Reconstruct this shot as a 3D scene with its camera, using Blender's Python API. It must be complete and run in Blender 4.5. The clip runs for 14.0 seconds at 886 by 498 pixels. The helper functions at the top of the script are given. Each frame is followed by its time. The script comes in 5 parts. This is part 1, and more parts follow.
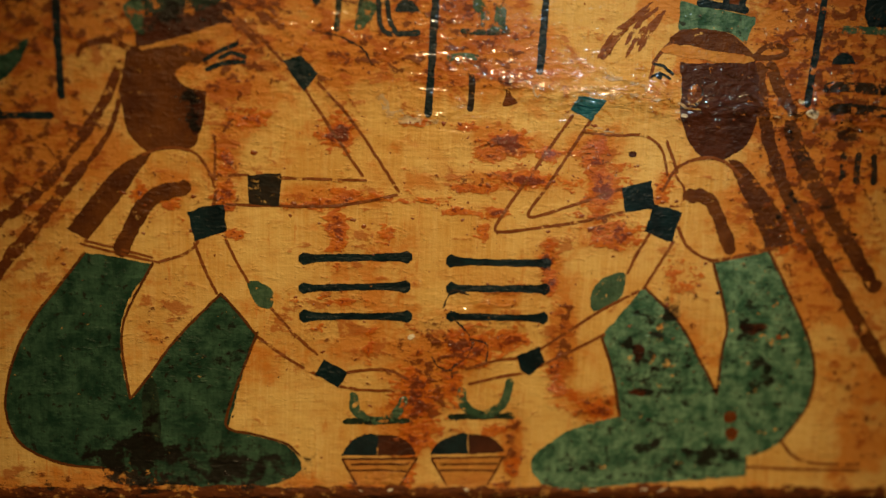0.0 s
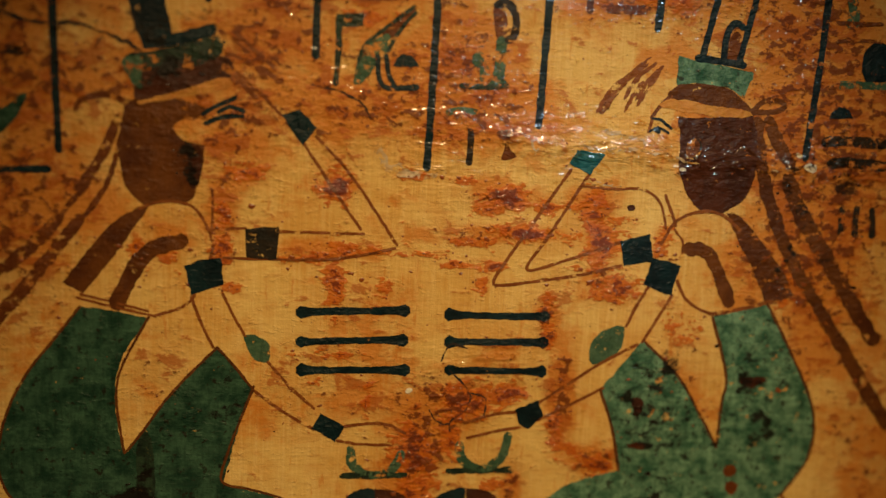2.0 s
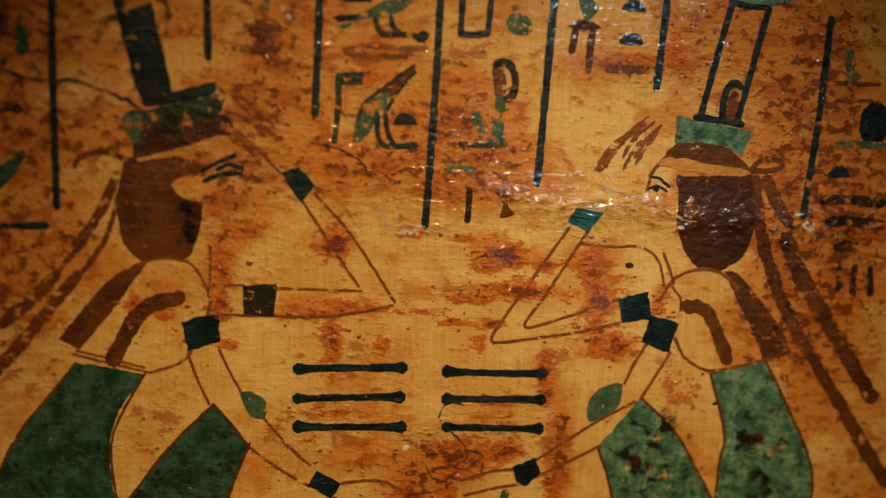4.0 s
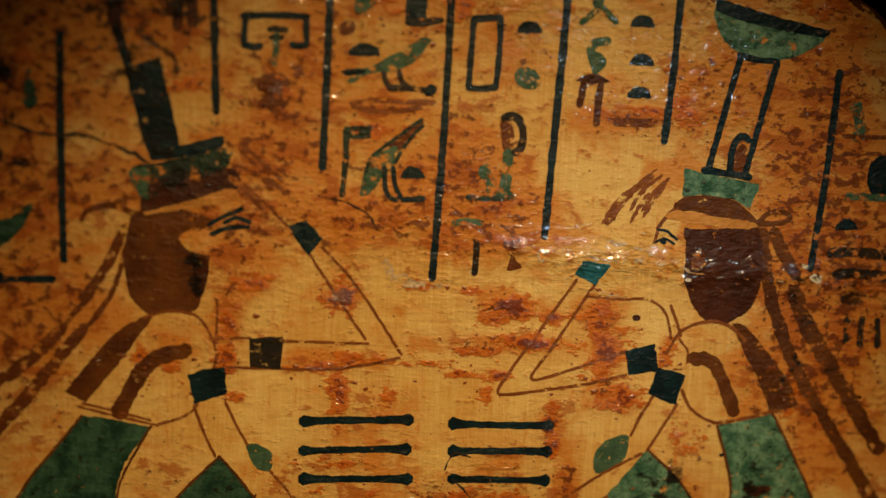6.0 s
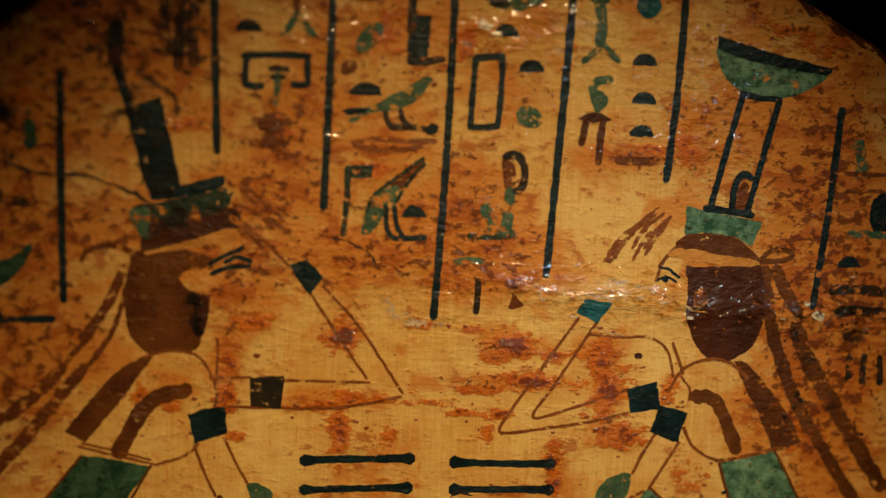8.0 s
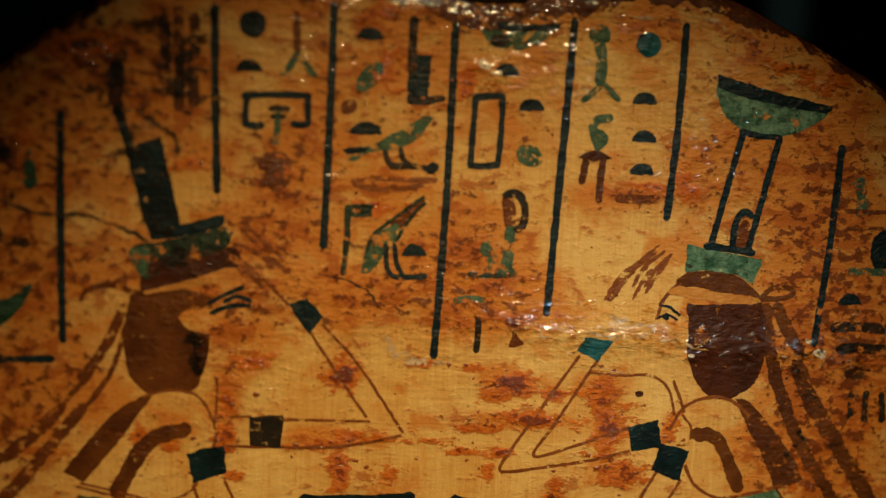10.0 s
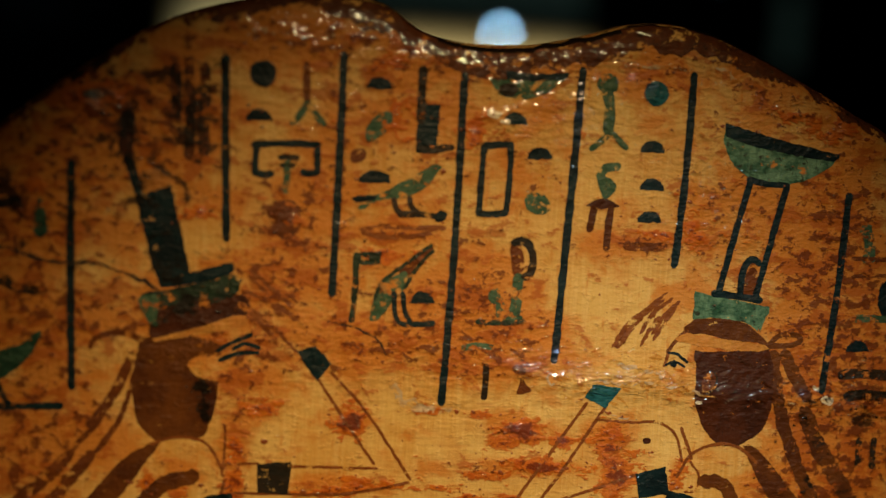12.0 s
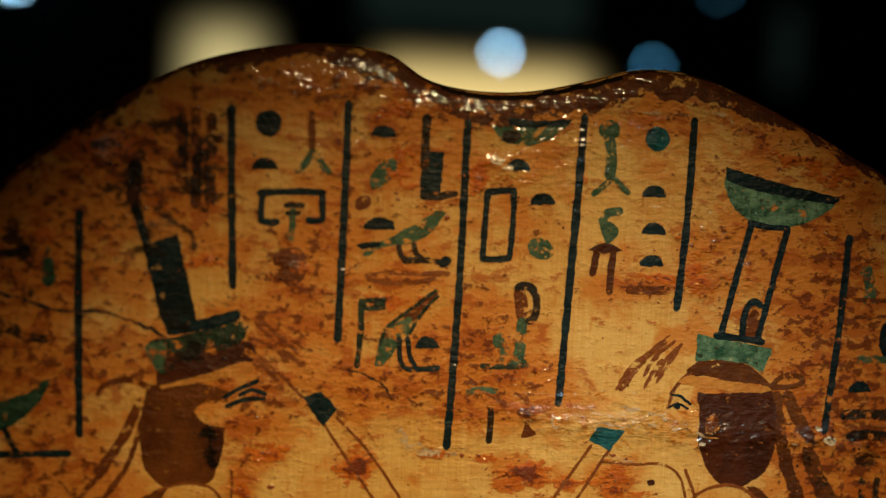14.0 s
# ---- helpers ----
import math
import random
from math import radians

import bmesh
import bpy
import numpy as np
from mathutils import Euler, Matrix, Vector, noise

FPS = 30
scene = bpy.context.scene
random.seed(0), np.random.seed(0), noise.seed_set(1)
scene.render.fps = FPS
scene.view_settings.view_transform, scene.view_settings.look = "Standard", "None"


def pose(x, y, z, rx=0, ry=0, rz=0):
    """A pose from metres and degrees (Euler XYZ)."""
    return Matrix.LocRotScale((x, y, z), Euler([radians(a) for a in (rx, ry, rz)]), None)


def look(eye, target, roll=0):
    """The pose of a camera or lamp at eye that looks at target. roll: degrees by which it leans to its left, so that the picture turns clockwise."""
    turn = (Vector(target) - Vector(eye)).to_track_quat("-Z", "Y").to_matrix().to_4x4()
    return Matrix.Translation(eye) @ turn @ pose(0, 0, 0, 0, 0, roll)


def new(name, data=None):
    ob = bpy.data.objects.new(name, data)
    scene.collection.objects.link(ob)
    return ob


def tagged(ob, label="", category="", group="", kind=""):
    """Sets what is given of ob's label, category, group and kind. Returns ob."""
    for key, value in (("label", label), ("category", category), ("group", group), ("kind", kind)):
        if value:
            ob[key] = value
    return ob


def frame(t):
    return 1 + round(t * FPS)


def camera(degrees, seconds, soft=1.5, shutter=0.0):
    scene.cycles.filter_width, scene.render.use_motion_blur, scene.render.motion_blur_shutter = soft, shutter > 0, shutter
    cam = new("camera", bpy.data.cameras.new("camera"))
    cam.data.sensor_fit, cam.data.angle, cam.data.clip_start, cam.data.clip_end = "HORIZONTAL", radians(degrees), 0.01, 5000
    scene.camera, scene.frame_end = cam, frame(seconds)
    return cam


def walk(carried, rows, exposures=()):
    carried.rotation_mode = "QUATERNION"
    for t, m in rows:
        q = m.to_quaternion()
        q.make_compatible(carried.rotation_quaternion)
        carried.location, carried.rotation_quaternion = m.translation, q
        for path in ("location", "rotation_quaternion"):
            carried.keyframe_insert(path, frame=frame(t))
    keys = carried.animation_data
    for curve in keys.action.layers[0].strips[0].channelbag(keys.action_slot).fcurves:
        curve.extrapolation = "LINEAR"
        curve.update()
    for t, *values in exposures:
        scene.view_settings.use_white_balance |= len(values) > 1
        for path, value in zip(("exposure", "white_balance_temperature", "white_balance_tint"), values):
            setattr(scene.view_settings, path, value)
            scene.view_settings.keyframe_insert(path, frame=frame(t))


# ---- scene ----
cam = camera(53.8, 14.0, soft=1.5)
cam.data.dof.use_dof = True
cam.data.dof.focus_distance = 0.402
cam.data.dof.aperture_fstop = 1.27
PATH = [
    (0, (-0.02882, -0.39973, 1.19872), (0.06317, 0.58450, 1.04762), 2.242),
    (0.5, (-0.02995, -0.39866, 1.20359), (0.06456, 0.58609, 1.05753), 2.345),
    (1, (-0.03063, -0.39776, 1.20705), (0.06566, 0.58770, 1.06710), 2.336),
    (1.5, (-0.03036, -0.39677, 1.21121), (0.06572, 0.58917, 1.07447), 2.391),
    (2, (-0.03097, -0.39565, 1.21335), (0.06704, 0.59135, 1.08596), 2.458),
    (2.5, (-0.03070, -0.39476, 1.22027), (0.06723, 0.59202, 1.09113), 2.543),
    (3, (-0.03105, -0.39419, 1.22320), (0.06803, 0.59382, 1.10482), 2.612),
    (5.5, (-0.03404, -0.39044, 1.24950), (0.06451, 0.59920, 1.14507), 3.038),
    (6, (-0.03535, -0.38958, 1.25406), (0.06355, 0.59991, 1.14854), 3.054),
    (6.5, (-0.03480, -0.38913, 1.25669), (0.06136, 0.60095, 1.15427), 2.992),
    (7, (-0.03646, -0.38800, 1.26198), (0.06290, 0.60152, 1.15729), 3.035),
    (9.5, (-0.03754, -0.38492, 1.27851), (0.06314, 0.60548, 1.18377), 3.114),
    (10, (-0.03755, -0.38447, 1.28190), (0.06184, 0.60655, 1.19248), 3.091),
    (10.5, (-0.03795, -0.38448, 1.28454), (0.05960, 0.60736, 1.20243), 3.029),
    (11, (-0.03828, -0.38422, 1.29041), (0.05731, 0.60766, 1.20649), 3.038),
    (11.5, (-0.04024, -0.38370, 1.29415), (0.05715, 0.60832, 1.21407), 3.182),
    (12, (-0.04122, -0.38389, 1.29787), (0.05543, 0.60847, 1.22117), 3.265),
    (12.5, (-0.04170, -0.38412, 1.30178), (0.05365, 0.60852, 1.22711), 3.126),
    (13, (-0.04283, -0.38463, 1.30488), (0.05245, 0.60835, 1.23485), 3.123),
    (13.5, (-0.04371, -0.38537, 1.30963), (0.05149, 0.60776, 1.24148), 3.078),
    (14, (-0.04404, -0.38606, 1.31306), (0.05176, 0.60731, 1.24952), 2.920),
]
walk(cam, [(t, look(eye, target, roll)) for t, eye, target, roll in PATH])

# ---- world, lamps, exposure ----
world = bpy.data.worlds.new("hall_dark")
scene.world = world
world.use_nodes = True
world.node_tree.nodes["Background"].inputs[0].default_value = (0.02, 0.024, 0.03, 1)
world.node_tree.nodes["Background"].inputs[1].default_value = 0.2
scene.view_settings.exposure = 0.0


def spot(name, eye, target, watts, colour, size, degrees, blend):
    d = bpy.data.lights.new(name, "SPOT")
    d.energy, d.color, d.shadow_soft_size = watts, colour, size
    d.spot_size, d.spot_blend = radians(degrees), blend
    ob = new(name, d)
    ob.matrix_world = look(eye, target)
    return ob


spot("case_lamp", (0.05, -0.89, 1.84), (0.022, 0, 1.064), 51.0, (1.0, 0.705, 0.35), 0.012, 33, 1.0)
spot("cool_lamp", (0.26, -0.92, 1.54), (0.115, 0, 1.215), 8.0, (0.62, 0.88, 1.0), 0.045, 14, 1.0)

# ---- materials ----


def nodes_of(name):
    m = bpy.data.materials.new(name)
    m.use_nodes = True
    return m, m.node_tree, m.node_tree.nodes["Principled BSDF"]


def add(nt, kind, **inputs):
    n = nt.nodes.new(kind)
    for k, v in inputs.items():
        n.inputs[k.replace("_", " ")].default_value = v
    return n


def place(nt, scale):
    """World position, stretched by scale."""
    g = nt.nodes.new("ShaderNodeNewGeometry")
    v = nt.nodes.new("ShaderNodeVectorMath")
    v.operation = "MULTIPLY"
    v.inputs[1].default_value = scale
    nt.links.new(g.outputs["Position"], v.inputs[0])
    return v.outputs[0]


def grain(nt, scale, size, detail=5.0, rough=0.6, warp=0.0):
    n = add(nt, "ShaderNodeTexNoise", Scale=size, Detail=detail, Roughness=rough, Distortion=warp)
    nt.links.new(place(nt, scale), n.inputs["Vector"])
    return n.outputs["Fac"]


def ramp(nt, fac, low, high):
    """0 below low, 1 above high."""
    r = nt.nodes.new("ShaderNodeMapRange")
    r.interpolation_type = "SMOOTHSTEP"
    r.inputs["From Min"].default_value, r.inputs["From Max"].default_value = low, high
    nt.links.new(fac, r.inputs["Value"])
    return r.outputs[0]


def times(nt, a, b, op="MULTIPLY"):
    n = nt.nodes.new("ShaderNodeMath")
    n.operation = op
    for i, v in enumerate((a, b)):
        if isinstance(v, (int, float)):
            n.inputs[i].default_value = v
        else:
            nt.links.new(v, n.inputs[i])
    return n.outputs[0]


def mix(nt, fac, a, b, mode="MIX"):
    n = nt.nodes.new("ShaderNodeMix")
    n.data_type, n.blend_type = "RGBA", mode
    for i, v in ((0, fac), (6, a), (7, b)):
        if isinstance(v, (int, float)):
            n.inputs[i].default_value = v
        elif isinstance(v, tuple):
            n.inputs[i].default_value = (*v, 1)
        else:
            nt.links.new(v, n.inputs[i])
    return n.outputs[2]


FLAT = (1, 1, 1)


def zone(nt, name):
    n = nt.nodes.new("ShaderNodeAttribute")
    n.attribute_name = name
    return n.outputs["Fac"]


def blotch(nt, name, scale, size, weight, low, high, detail=9.0, rough=0.72, warp=0.8):
    """Fractal patches that crowd where the zone of that name is dense."""
    f = times(nt, grain(nt, scale, size, detail, rough, warp), times(nt, zone(nt, name), weight), "ADD")
    return ramp(nt, f, low, high)


def shore(nt, detail=10.0):
    """How deep a point lies inside the resin patches; their shores are ragged."""
    n = times(nt, times(nt, grain(nt, (0.55, 1, 1), 210, detail, 0.74, 0.2), 0.5, "SUBTRACT"), 2.6)
    m = times(nt, times(nt, grain(nt, (1, 1, 0.6), 60, 3, 0.6), 0.5, "SUBTRACT"), 1.1)
    return times(nt, times(nt, zone(nt, "patch"), 0.92), times(nt, n, m, "ADD"), "ADD")


def gesso(nt):
    """Yellow ochre ground: cloudy, vertically brushed, stained red-brown and speckled."""
    c = mix(nt, ramp(nt, grain(nt, FLAT, 22, 5), 0.36, 0.66), (0.68, 0.455, 0.145), (0.58, 0.315, 0.070))
    c = mix(nt, times(nt, ramp(nt, grain(nt, (1, 1, 0.05), 620, 3), 0.38, 0.72), 0.42), c, (0.80, 0.58, 0.24))
    c = mix(nt, times(nt, ramp(nt, grain(nt, (1, 1, 0.035), 1100, 3), 0.52, 0.72), 0.16), c, (0.40, 0.17, 0.03))
    c = mix(nt, times(nt, ramp(nt, grain(nt, (0.16, 1, 1), 420, 5), 0.52, 0.70), 0.36), c, (0.40, 0.16, 0.035))
    c = mix(nt, times(nt, ramp(nt, grain(nt, (0.7, 1, 1), 75, 7, 0.7), 0.44, 0.66), 0.40), c, (0.53, 0.225, 0.038))
    c = mix(nt, times(nt, ramp(nt, grain(nt, FLAT, 150, 6, 0.7), 0.50, 0.70), 0.35), c, (0.68, 0.43, 0.15))
    c = mix(nt, times(nt, zone(nt, "stain_dim"), 0.62), c, (0.42, 0.155, 0.021))
    c = mix(nt, times(nt, blotch(nt, "stain_dim", (0.8, 1, 1), 38, 0.30, 0.56, 0.70, 10, 0.66, 0.2), 0.70), c, (0.50, 0.145, 0.010))
    c = mix(nt, times(nt, blotch(nt, "stain_dim", (0.6, 1, 1), 95, 0.17, 0.61, 0.66, 10, 0.68, 0.2), 0.66), c, (0.32, 0.062, 0.005))
    # thin runs down the face
    c = mix(nt, times(nt, ramp(nt, grain(nt, (1, 1, 0.16), 230, 7, 0.70, 0.2), 0.59, 0.65), 0.50), c, (0.50, 0.150, 0.012))
    # resin patches: thin and orange at the shore, with a darker rim and dark red hearts
    f = shore(nt)
    c = mix(nt, times(nt, ramp(nt, zone(nt, "patch"), 0.15, 0.9), 0.40), c, (0.54, 0.175, 0.012))
    c = mix(nt, times(nt, ramp(nt, f, 0.42, 0.47), 0.86), c, mix(nt, ramp(nt, grain(nt, FLAT, 180, 6, 0.7), 0.40, 0.62), (0.42, 0.076, 0.003), (0.56, 0.140, 0.006)))
    c = mix(nt, times(nt, times(nt, ramp(nt, f, 0.42, 0.48), ramp(nt, f, 0.56, 0.50)), 0.25), c, (0.30, 0.060, 0.006))
    c = mix(nt, times(nt, ramp(nt, f, 0.70, 0.84), 0.80), c, (0.30, 0.045, 0.003))
    c = mix(nt, times(nt, ramp(nt, times(nt, f, times(nt, grain(nt, (0.7, 1, 1), 420, 5, 0.65), 0.5), "ADD"), 1.02, 1.10), 0.8), c, (0.13, 0.022, 0.003))
    c = mix(nt, times(nt, blotch(nt, "stain_dim", (0.75, 1, 1), 200, 0.23, 0.70, 0.73, 9, 0.66, 0.2), 0.85), c, (0.110, 0.022, 0.004))
    c = mix(nt, times(nt, blotch(nt, "dark", (0.8, 1, 1), 90, 0.28, 0.66, 0.74, 9, 0.7, 0.2), 0.9), c, (0.016, 0.007, 0.003))
    c = mix(nt, ramp(nt, grain(nt, FLAT, 380, 3, 0.55), 0.70, 0.74), c, (0.15, 0.042, 0.008))
    # fine level cracks in the varnish
    c = mix(nt, times(nt, ramp(nt, grain(nt, (0.10, 1, 1), 520, 4, 0.6, 0.6), 0.67, 0.71), 0.40), c, (0.26, 0.085, 0.014))
    return c


def varnish(nt, bsdf, colour, rough, coat=0.5, relief=1.0):
    nt.links.new(colour, bsdf.inputs["Base Color"])
    rr = nt.nodes.new("ShaderNodeMapRange")
    rr.inputs["To Min"].default_value, rr.inputs["To Max"].default_value = rough - 0.12, rough + 0.15
    nt.links.new(grain(nt, FLAT, 70, 5), rr.inputs["Value"])
    nt.links.new(rr.outputs[0], bsdf.inputs["Roughness"])
    bsdf.inputs["Specular IOR Level"].default_value = 0.18
    bsdf.inputs["Coat Weight"].default_value = coat
    bsdf.inputs["Coat Roughness"].default_value = 0.09
    bsdf.inputs["Coat IOR"].default_value = 1.55
    h = times(nt, times(nt, grain(nt, FLAT, 420, 5, 0.6), 0.35), times(nt, grain(nt, (1, 1, 0.10), 900, 3), 0.30), "ADD")
    h = times(nt, h, times(nt, grain(nt, (0.10, 1, 1), 700, 3), 0.30), "ADD")
    h = times(nt, h, times(nt, grain(nt, (0.6, 1, 1), 70, 5, 0.6), 1.9), "ADD")
    h = times(nt, h, times(nt, grain(nt, (0.35, 1, 1), 230, 3, 0.5, 0.5), times(nt, zone(nt, "gloss"), 5.0)), "ADD")
    h = times(nt, h, times(nt, blotch(nt, "stain_dim", (0.75, 1, 1), 200, 0.17, 0.58, 0.74, 4, 0.6, 0.2), 0.45), "ADD")
    h = times(nt, h, times(nt, blotch(nt, "stain_dim", (0.6, 1, 1), 95, 0.17, 0.54, 0.70, 4, 0.6, 0.2), 0.35), "ADD")
    h = times(nt, h, times(nt, grain(nt, (0.7, 1, 1), 480, 4, 0.6), times(nt, zone(nt, "stain_dim"), 1.6)), "ADD")
    h = times(nt, h, times(nt, grain(nt, (0.55, 1, 1), 210, 4, 0.55, 0.3), times(nt, zone(nt, "lump"), 4.5)), "ADD")
    h = times(nt, h, times(nt, ramp(nt, shore(nt, 2.0), 0.25, 0.75), 0.5), "ADD")
    cw = times(nt, times(nt, zone(nt, "gloss"), 0.8), times(nt, times(nt, zone(nt, "stain_dim"), 0.30), coat, "ADD"), "ADD")
    cw = times(nt, cw, times(nt, ramp(nt, shore(nt), 0.36, 0.5), 0.6), "ADD")
    nt.links.new(times(nt, cw, 1.0, "MINIMUM"), bsdf.inputs["Coat Weight"])
    b = add(nt, "ShaderNodeBump", Strength=1.0, Distance=0.0006 * relief)
    nt.links.new(h, b.inputs["Height"])
    nt.links.new(b.outputs[0], bsdf.inputs["Normal"])
    # the varnish lies over it in smoother waves, rumpled along the break and over the stains
    w = times(nt, grain(nt, (0.35, 1, 1), 230, 1.6, 0.5, 0.5), times(nt, times(nt, zone(nt, "gloss"), 8.0), 0.3, "ADD"))
    w = times(nt, w, times(nt, grain(nt, (0.8, 1, 0.8), 430, 1.6, 0.5), times(nt, times(nt, zone(nt, "stain_dim"), 1.8), 0.2, "ADD")), "ADD")
    w = times(nt, w, times(nt, grain(nt, (0.8, 1, 1), 560, 1.6, 0.5), times(nt, ramp(nt, shore(nt), 0.34, 0.60), 3.8)), "ADD")
    cb = add(nt, "ShaderNodeBump", Strength=1.0, Distance=0.00045)
    nt.links.new(w, cb.inputs["Height"])
    nt.links.new(cb.outputs[0], bsdf.inputs["Coat Normal"])


def ground_material():
    m, nt, bsdf = nodes_of("ochre_gesso")
    c = gesso(nt)
    varnish(nt, bsdf, c, 0.50, 0.30)
    return m


def pigment(name, a, b, wear, rough=0.4, size=60, spots=0.0, coat=0.45):
    """Paint of two mingled tones, worn through to the ground by the share wear, with dark crusts by the share spots."""
    m, nt, bsdf = nodes_of(name)
    c = mix(nt, ramp(nt, grain(nt, FLAT, size, 8, 0.74, 0.2), 0.38, 0.64), a, b)
    c = mix(nt, times(nt, ramp(nt, grain(nt, (1, 1, 0.3), 380, 4), 0.3, 0.8), 0.35), c, tuple(0.45 * v for v in a))
    if spots:
        c = mix(nt, times(nt, ramp(nt, grain(nt, (0.3, 1, 1), 300, 4, 0.65), 0.54, 0.68), 0.35), c, tuple(1.5 * v for v in b))
        c = mix(nt, times(nt, ramp(nt, grain(nt, (1, 1, 0.12), 500, 3), 0.50, 0.68), 0.35), c, tuple(0.5 * v for v in a))
        c = mix(nt, times(nt, ramp(nt, grain(nt, FLAT, 620, 3, 0.6), 0.66, 0.70), 0.8), c, (0.006, 0.006, 0.004))
        c = mix(nt, times(nt, ramp(nt, grain(nt, FLAT, 210, 6, 0.66, 0.2), 0.68 - spots, 0.73 - spots), 0.85), c, (0.012, 0.009, 0.004))
    c = mix(nt, times(nt, blotch(nt, "dark", (0.8, 1, 1), 90, 0.30, 0.64, 0.72, 9, 0.7, 0.2), 0.96), c, (0.006, 0.004, 0.002))
    rub = times(nt, grain(nt, (0.8, 1, 1), 170, 8, 0.70, 0.2), times(nt, zone(nt, "stain_dim"), 0.10), "ADD")
    gone = ramp(nt, rub, 0.72 - wear, 0.78 - wear)
    c = mix(nt, gone, c, gesso(nt))
    varnish(nt, bsdf, c, rough, coat)
    return m


def plain(name, colour, rough, metal=0.0, bump=0.0, size=200, coat=0.0):
    m, nt, bsdf = nodes_of(name)
    c = mix(nt, ramp(nt, grain(nt, FLAT, size * 0.3, 6), 0.3, 0.7), colour, tuple(0.6 * v for v in colour))
    nt.links.new(c, bsdf.inputs["Base Color"])
    bsdf.inputs["Roughness"].default_value, bsdf.inputs["Metallic"].default_value = rough, metal
    bsdf.inputs["Coat Weight"].default_value = coat
    if bump:
        b = add(nt, "ShaderNodeBump", Strength=1.0, Distance=bump)
        nt.links.new(grain(nt, FLAT, size, 6, 0.65), b.inputs["Height"])
        nt.links.new(b.outputs[0], bsdf.inputs["Normal"])
    return m


def clear_film(name):
    """Clear raised varnish: mostly transparent, with a sharp gloss."""
    m, nt, bsdf = nodes_of(name)
    t = nt.nodes.new("ShaderNodeBsdfTransparent")
    t.inputs[0].default_value = (0.93, 0.86, 0.72, 1)
    g = nt.nodes.new("ShaderNodeBsdfGlossy")
    g.inputs["Roughness"].default_value = 0.13
    b = add(nt, "ShaderNodeBump", Strength=1.0, Distance=0.0002)
    nt.links.new(grain(nt, FLAT, 600, 2), b.inputs["Height"])
    nt.links.new(b.outputs[0], g.inputs["Normal"])
    x = nt.nodes.new("ShaderNodeMixShader")
    x.inputs[0].default_value = 0.058
    nt.links.new(t.outputs[0], x.inputs[1])
    nt.links.new(g.outputs[0], x.inputs[2])
    nt.links.new(x.outputs[0], nt.nodes["Material Output"].inputs["Surface"])
    return m


def glow(name, colour, strength):
    m, nt, bsdf = nodes_of(name)
    bsdf.inputs["Base Color"].default_value = (0.5, 0.5, 0.5, 1)
    bsdf.inputs["Emission Color"].default_value = (*colour, 1)
    bsdf.inputs["Emission Strength"].default_value = strength
    return m


def wash_glow(name, colour, strength, low, high, left, right):
    """A lamp lens, brightest at the middle of its foot; a lit wall's fade towards top and ends is put into its
    emission.
    """
    m, nt, bsdf = nodes_of(name)
    s = nt.nodes.new("ShaderNodeSeparateXYZ")
    nt.links.new(place(nt, FLAT), s.inputs[0])
    bsdf.inputs["Base Color"].default_value = (0.1, 0.1, 0.1, 1)
    bsdf.inputs["Emission Color"].default_value = (*colour, 1)
    ends = times(nt, ramp(nt, s.outputs[0], left, left + 0.12), ramp(nt, s.outputs[0], right, right - 0.12))
    nt.links.new(times(nt, times(nt, ramp(nt, s.outputs[2], high, low), ends), strength), bsdf.inputs["Emission Strength"])
    return m


GESSO = ground_material()
BLACK = pigment("blue_black_paint", (0.003, 0.009, 0.012), (0.006, 0.022, 0.027), 0.05, 0.42, 60, 0, 0.4)
FADED = pigment("faded_black_paint", (0.014, 0.013, 0.010), (0.036, 0.020, 0.010), 0.13, 0.45, 60, 0, 0.4)
GREEN = pigment("dark_green_paint", (0.009, 0.034, 0.020), (0.044, 0.105, 0.064), 0.065, 0.45, 70, 0.10, 0.5)
VERDIGRIS = pigment("mottled_green_paint", (0.024, 0.085, 0.050), (0.165, 0.310, 0.200), 0.09, 0.45, 95, 0.105, 0.5)
GLYPH = pigment("worn_green_paint", (0.032, 0.080, 0.046), (0.078, 0.135, 0.078), 0.15, 0.45, 110, 0.07, 0.35)
# blue-black paint with the cool lamp's sheen put into its colour
TEAL_SHEEN = pigment("teal_sheen_paint", (0.006, 0.052, 0.070), (0.020, 0.125, 0.155), 0.06, 0.4, 90, 0.06, 0.6)
OLIVE = pigment("blackened_green_paint", (0.010, 0.018, 0.012), (0.026, 0.050, 0.028), 0.12, 0.42, 90, 0.10, 0.4)
BROWN = pigment("red_brown_paint", (0.130, 0.040, 0.007), (0.062, 0.016, 0.004), 0.085, 0.45, 40, 0, 0.3)
UMBER = pigment("dark_brown_paint", (0.070, 0.018, 0.006), (0.040, 0.012, 0.006), 0.06, 0.42, 60, 0.03, 0.4)
WASH = pigment("thin_brown_wash", (0.15, 0.040, 0.007), (0.10, 0.026, 0.006), 0.13, 0.45, 70, 0, 0.3)
LINE = pigment("red_brown_outline", (0.17, 0.046, 0.010), (0.25, 0.078, 0.016), 0.14, 0.45, 120, 0, 0.3)
BAND = pigment("yellow_band_paint", (0.54, 0.25, 0.05), (0.48, 0.18, 0.035), 0.08, 0.45, 60, 0, 0.3)
STAIN = pigment("orange_red_stain", (0.36, 0.085, 0.010), (0.27, 0.055, 0.008), 0.13, 0.42, 120)
BORDER = pigment("burnt_brown_border", (0.070, 0.021, 0.007), (0.125, 0.037, 0.010), 0.13, 0.45, 80, 0.10, 0.4)
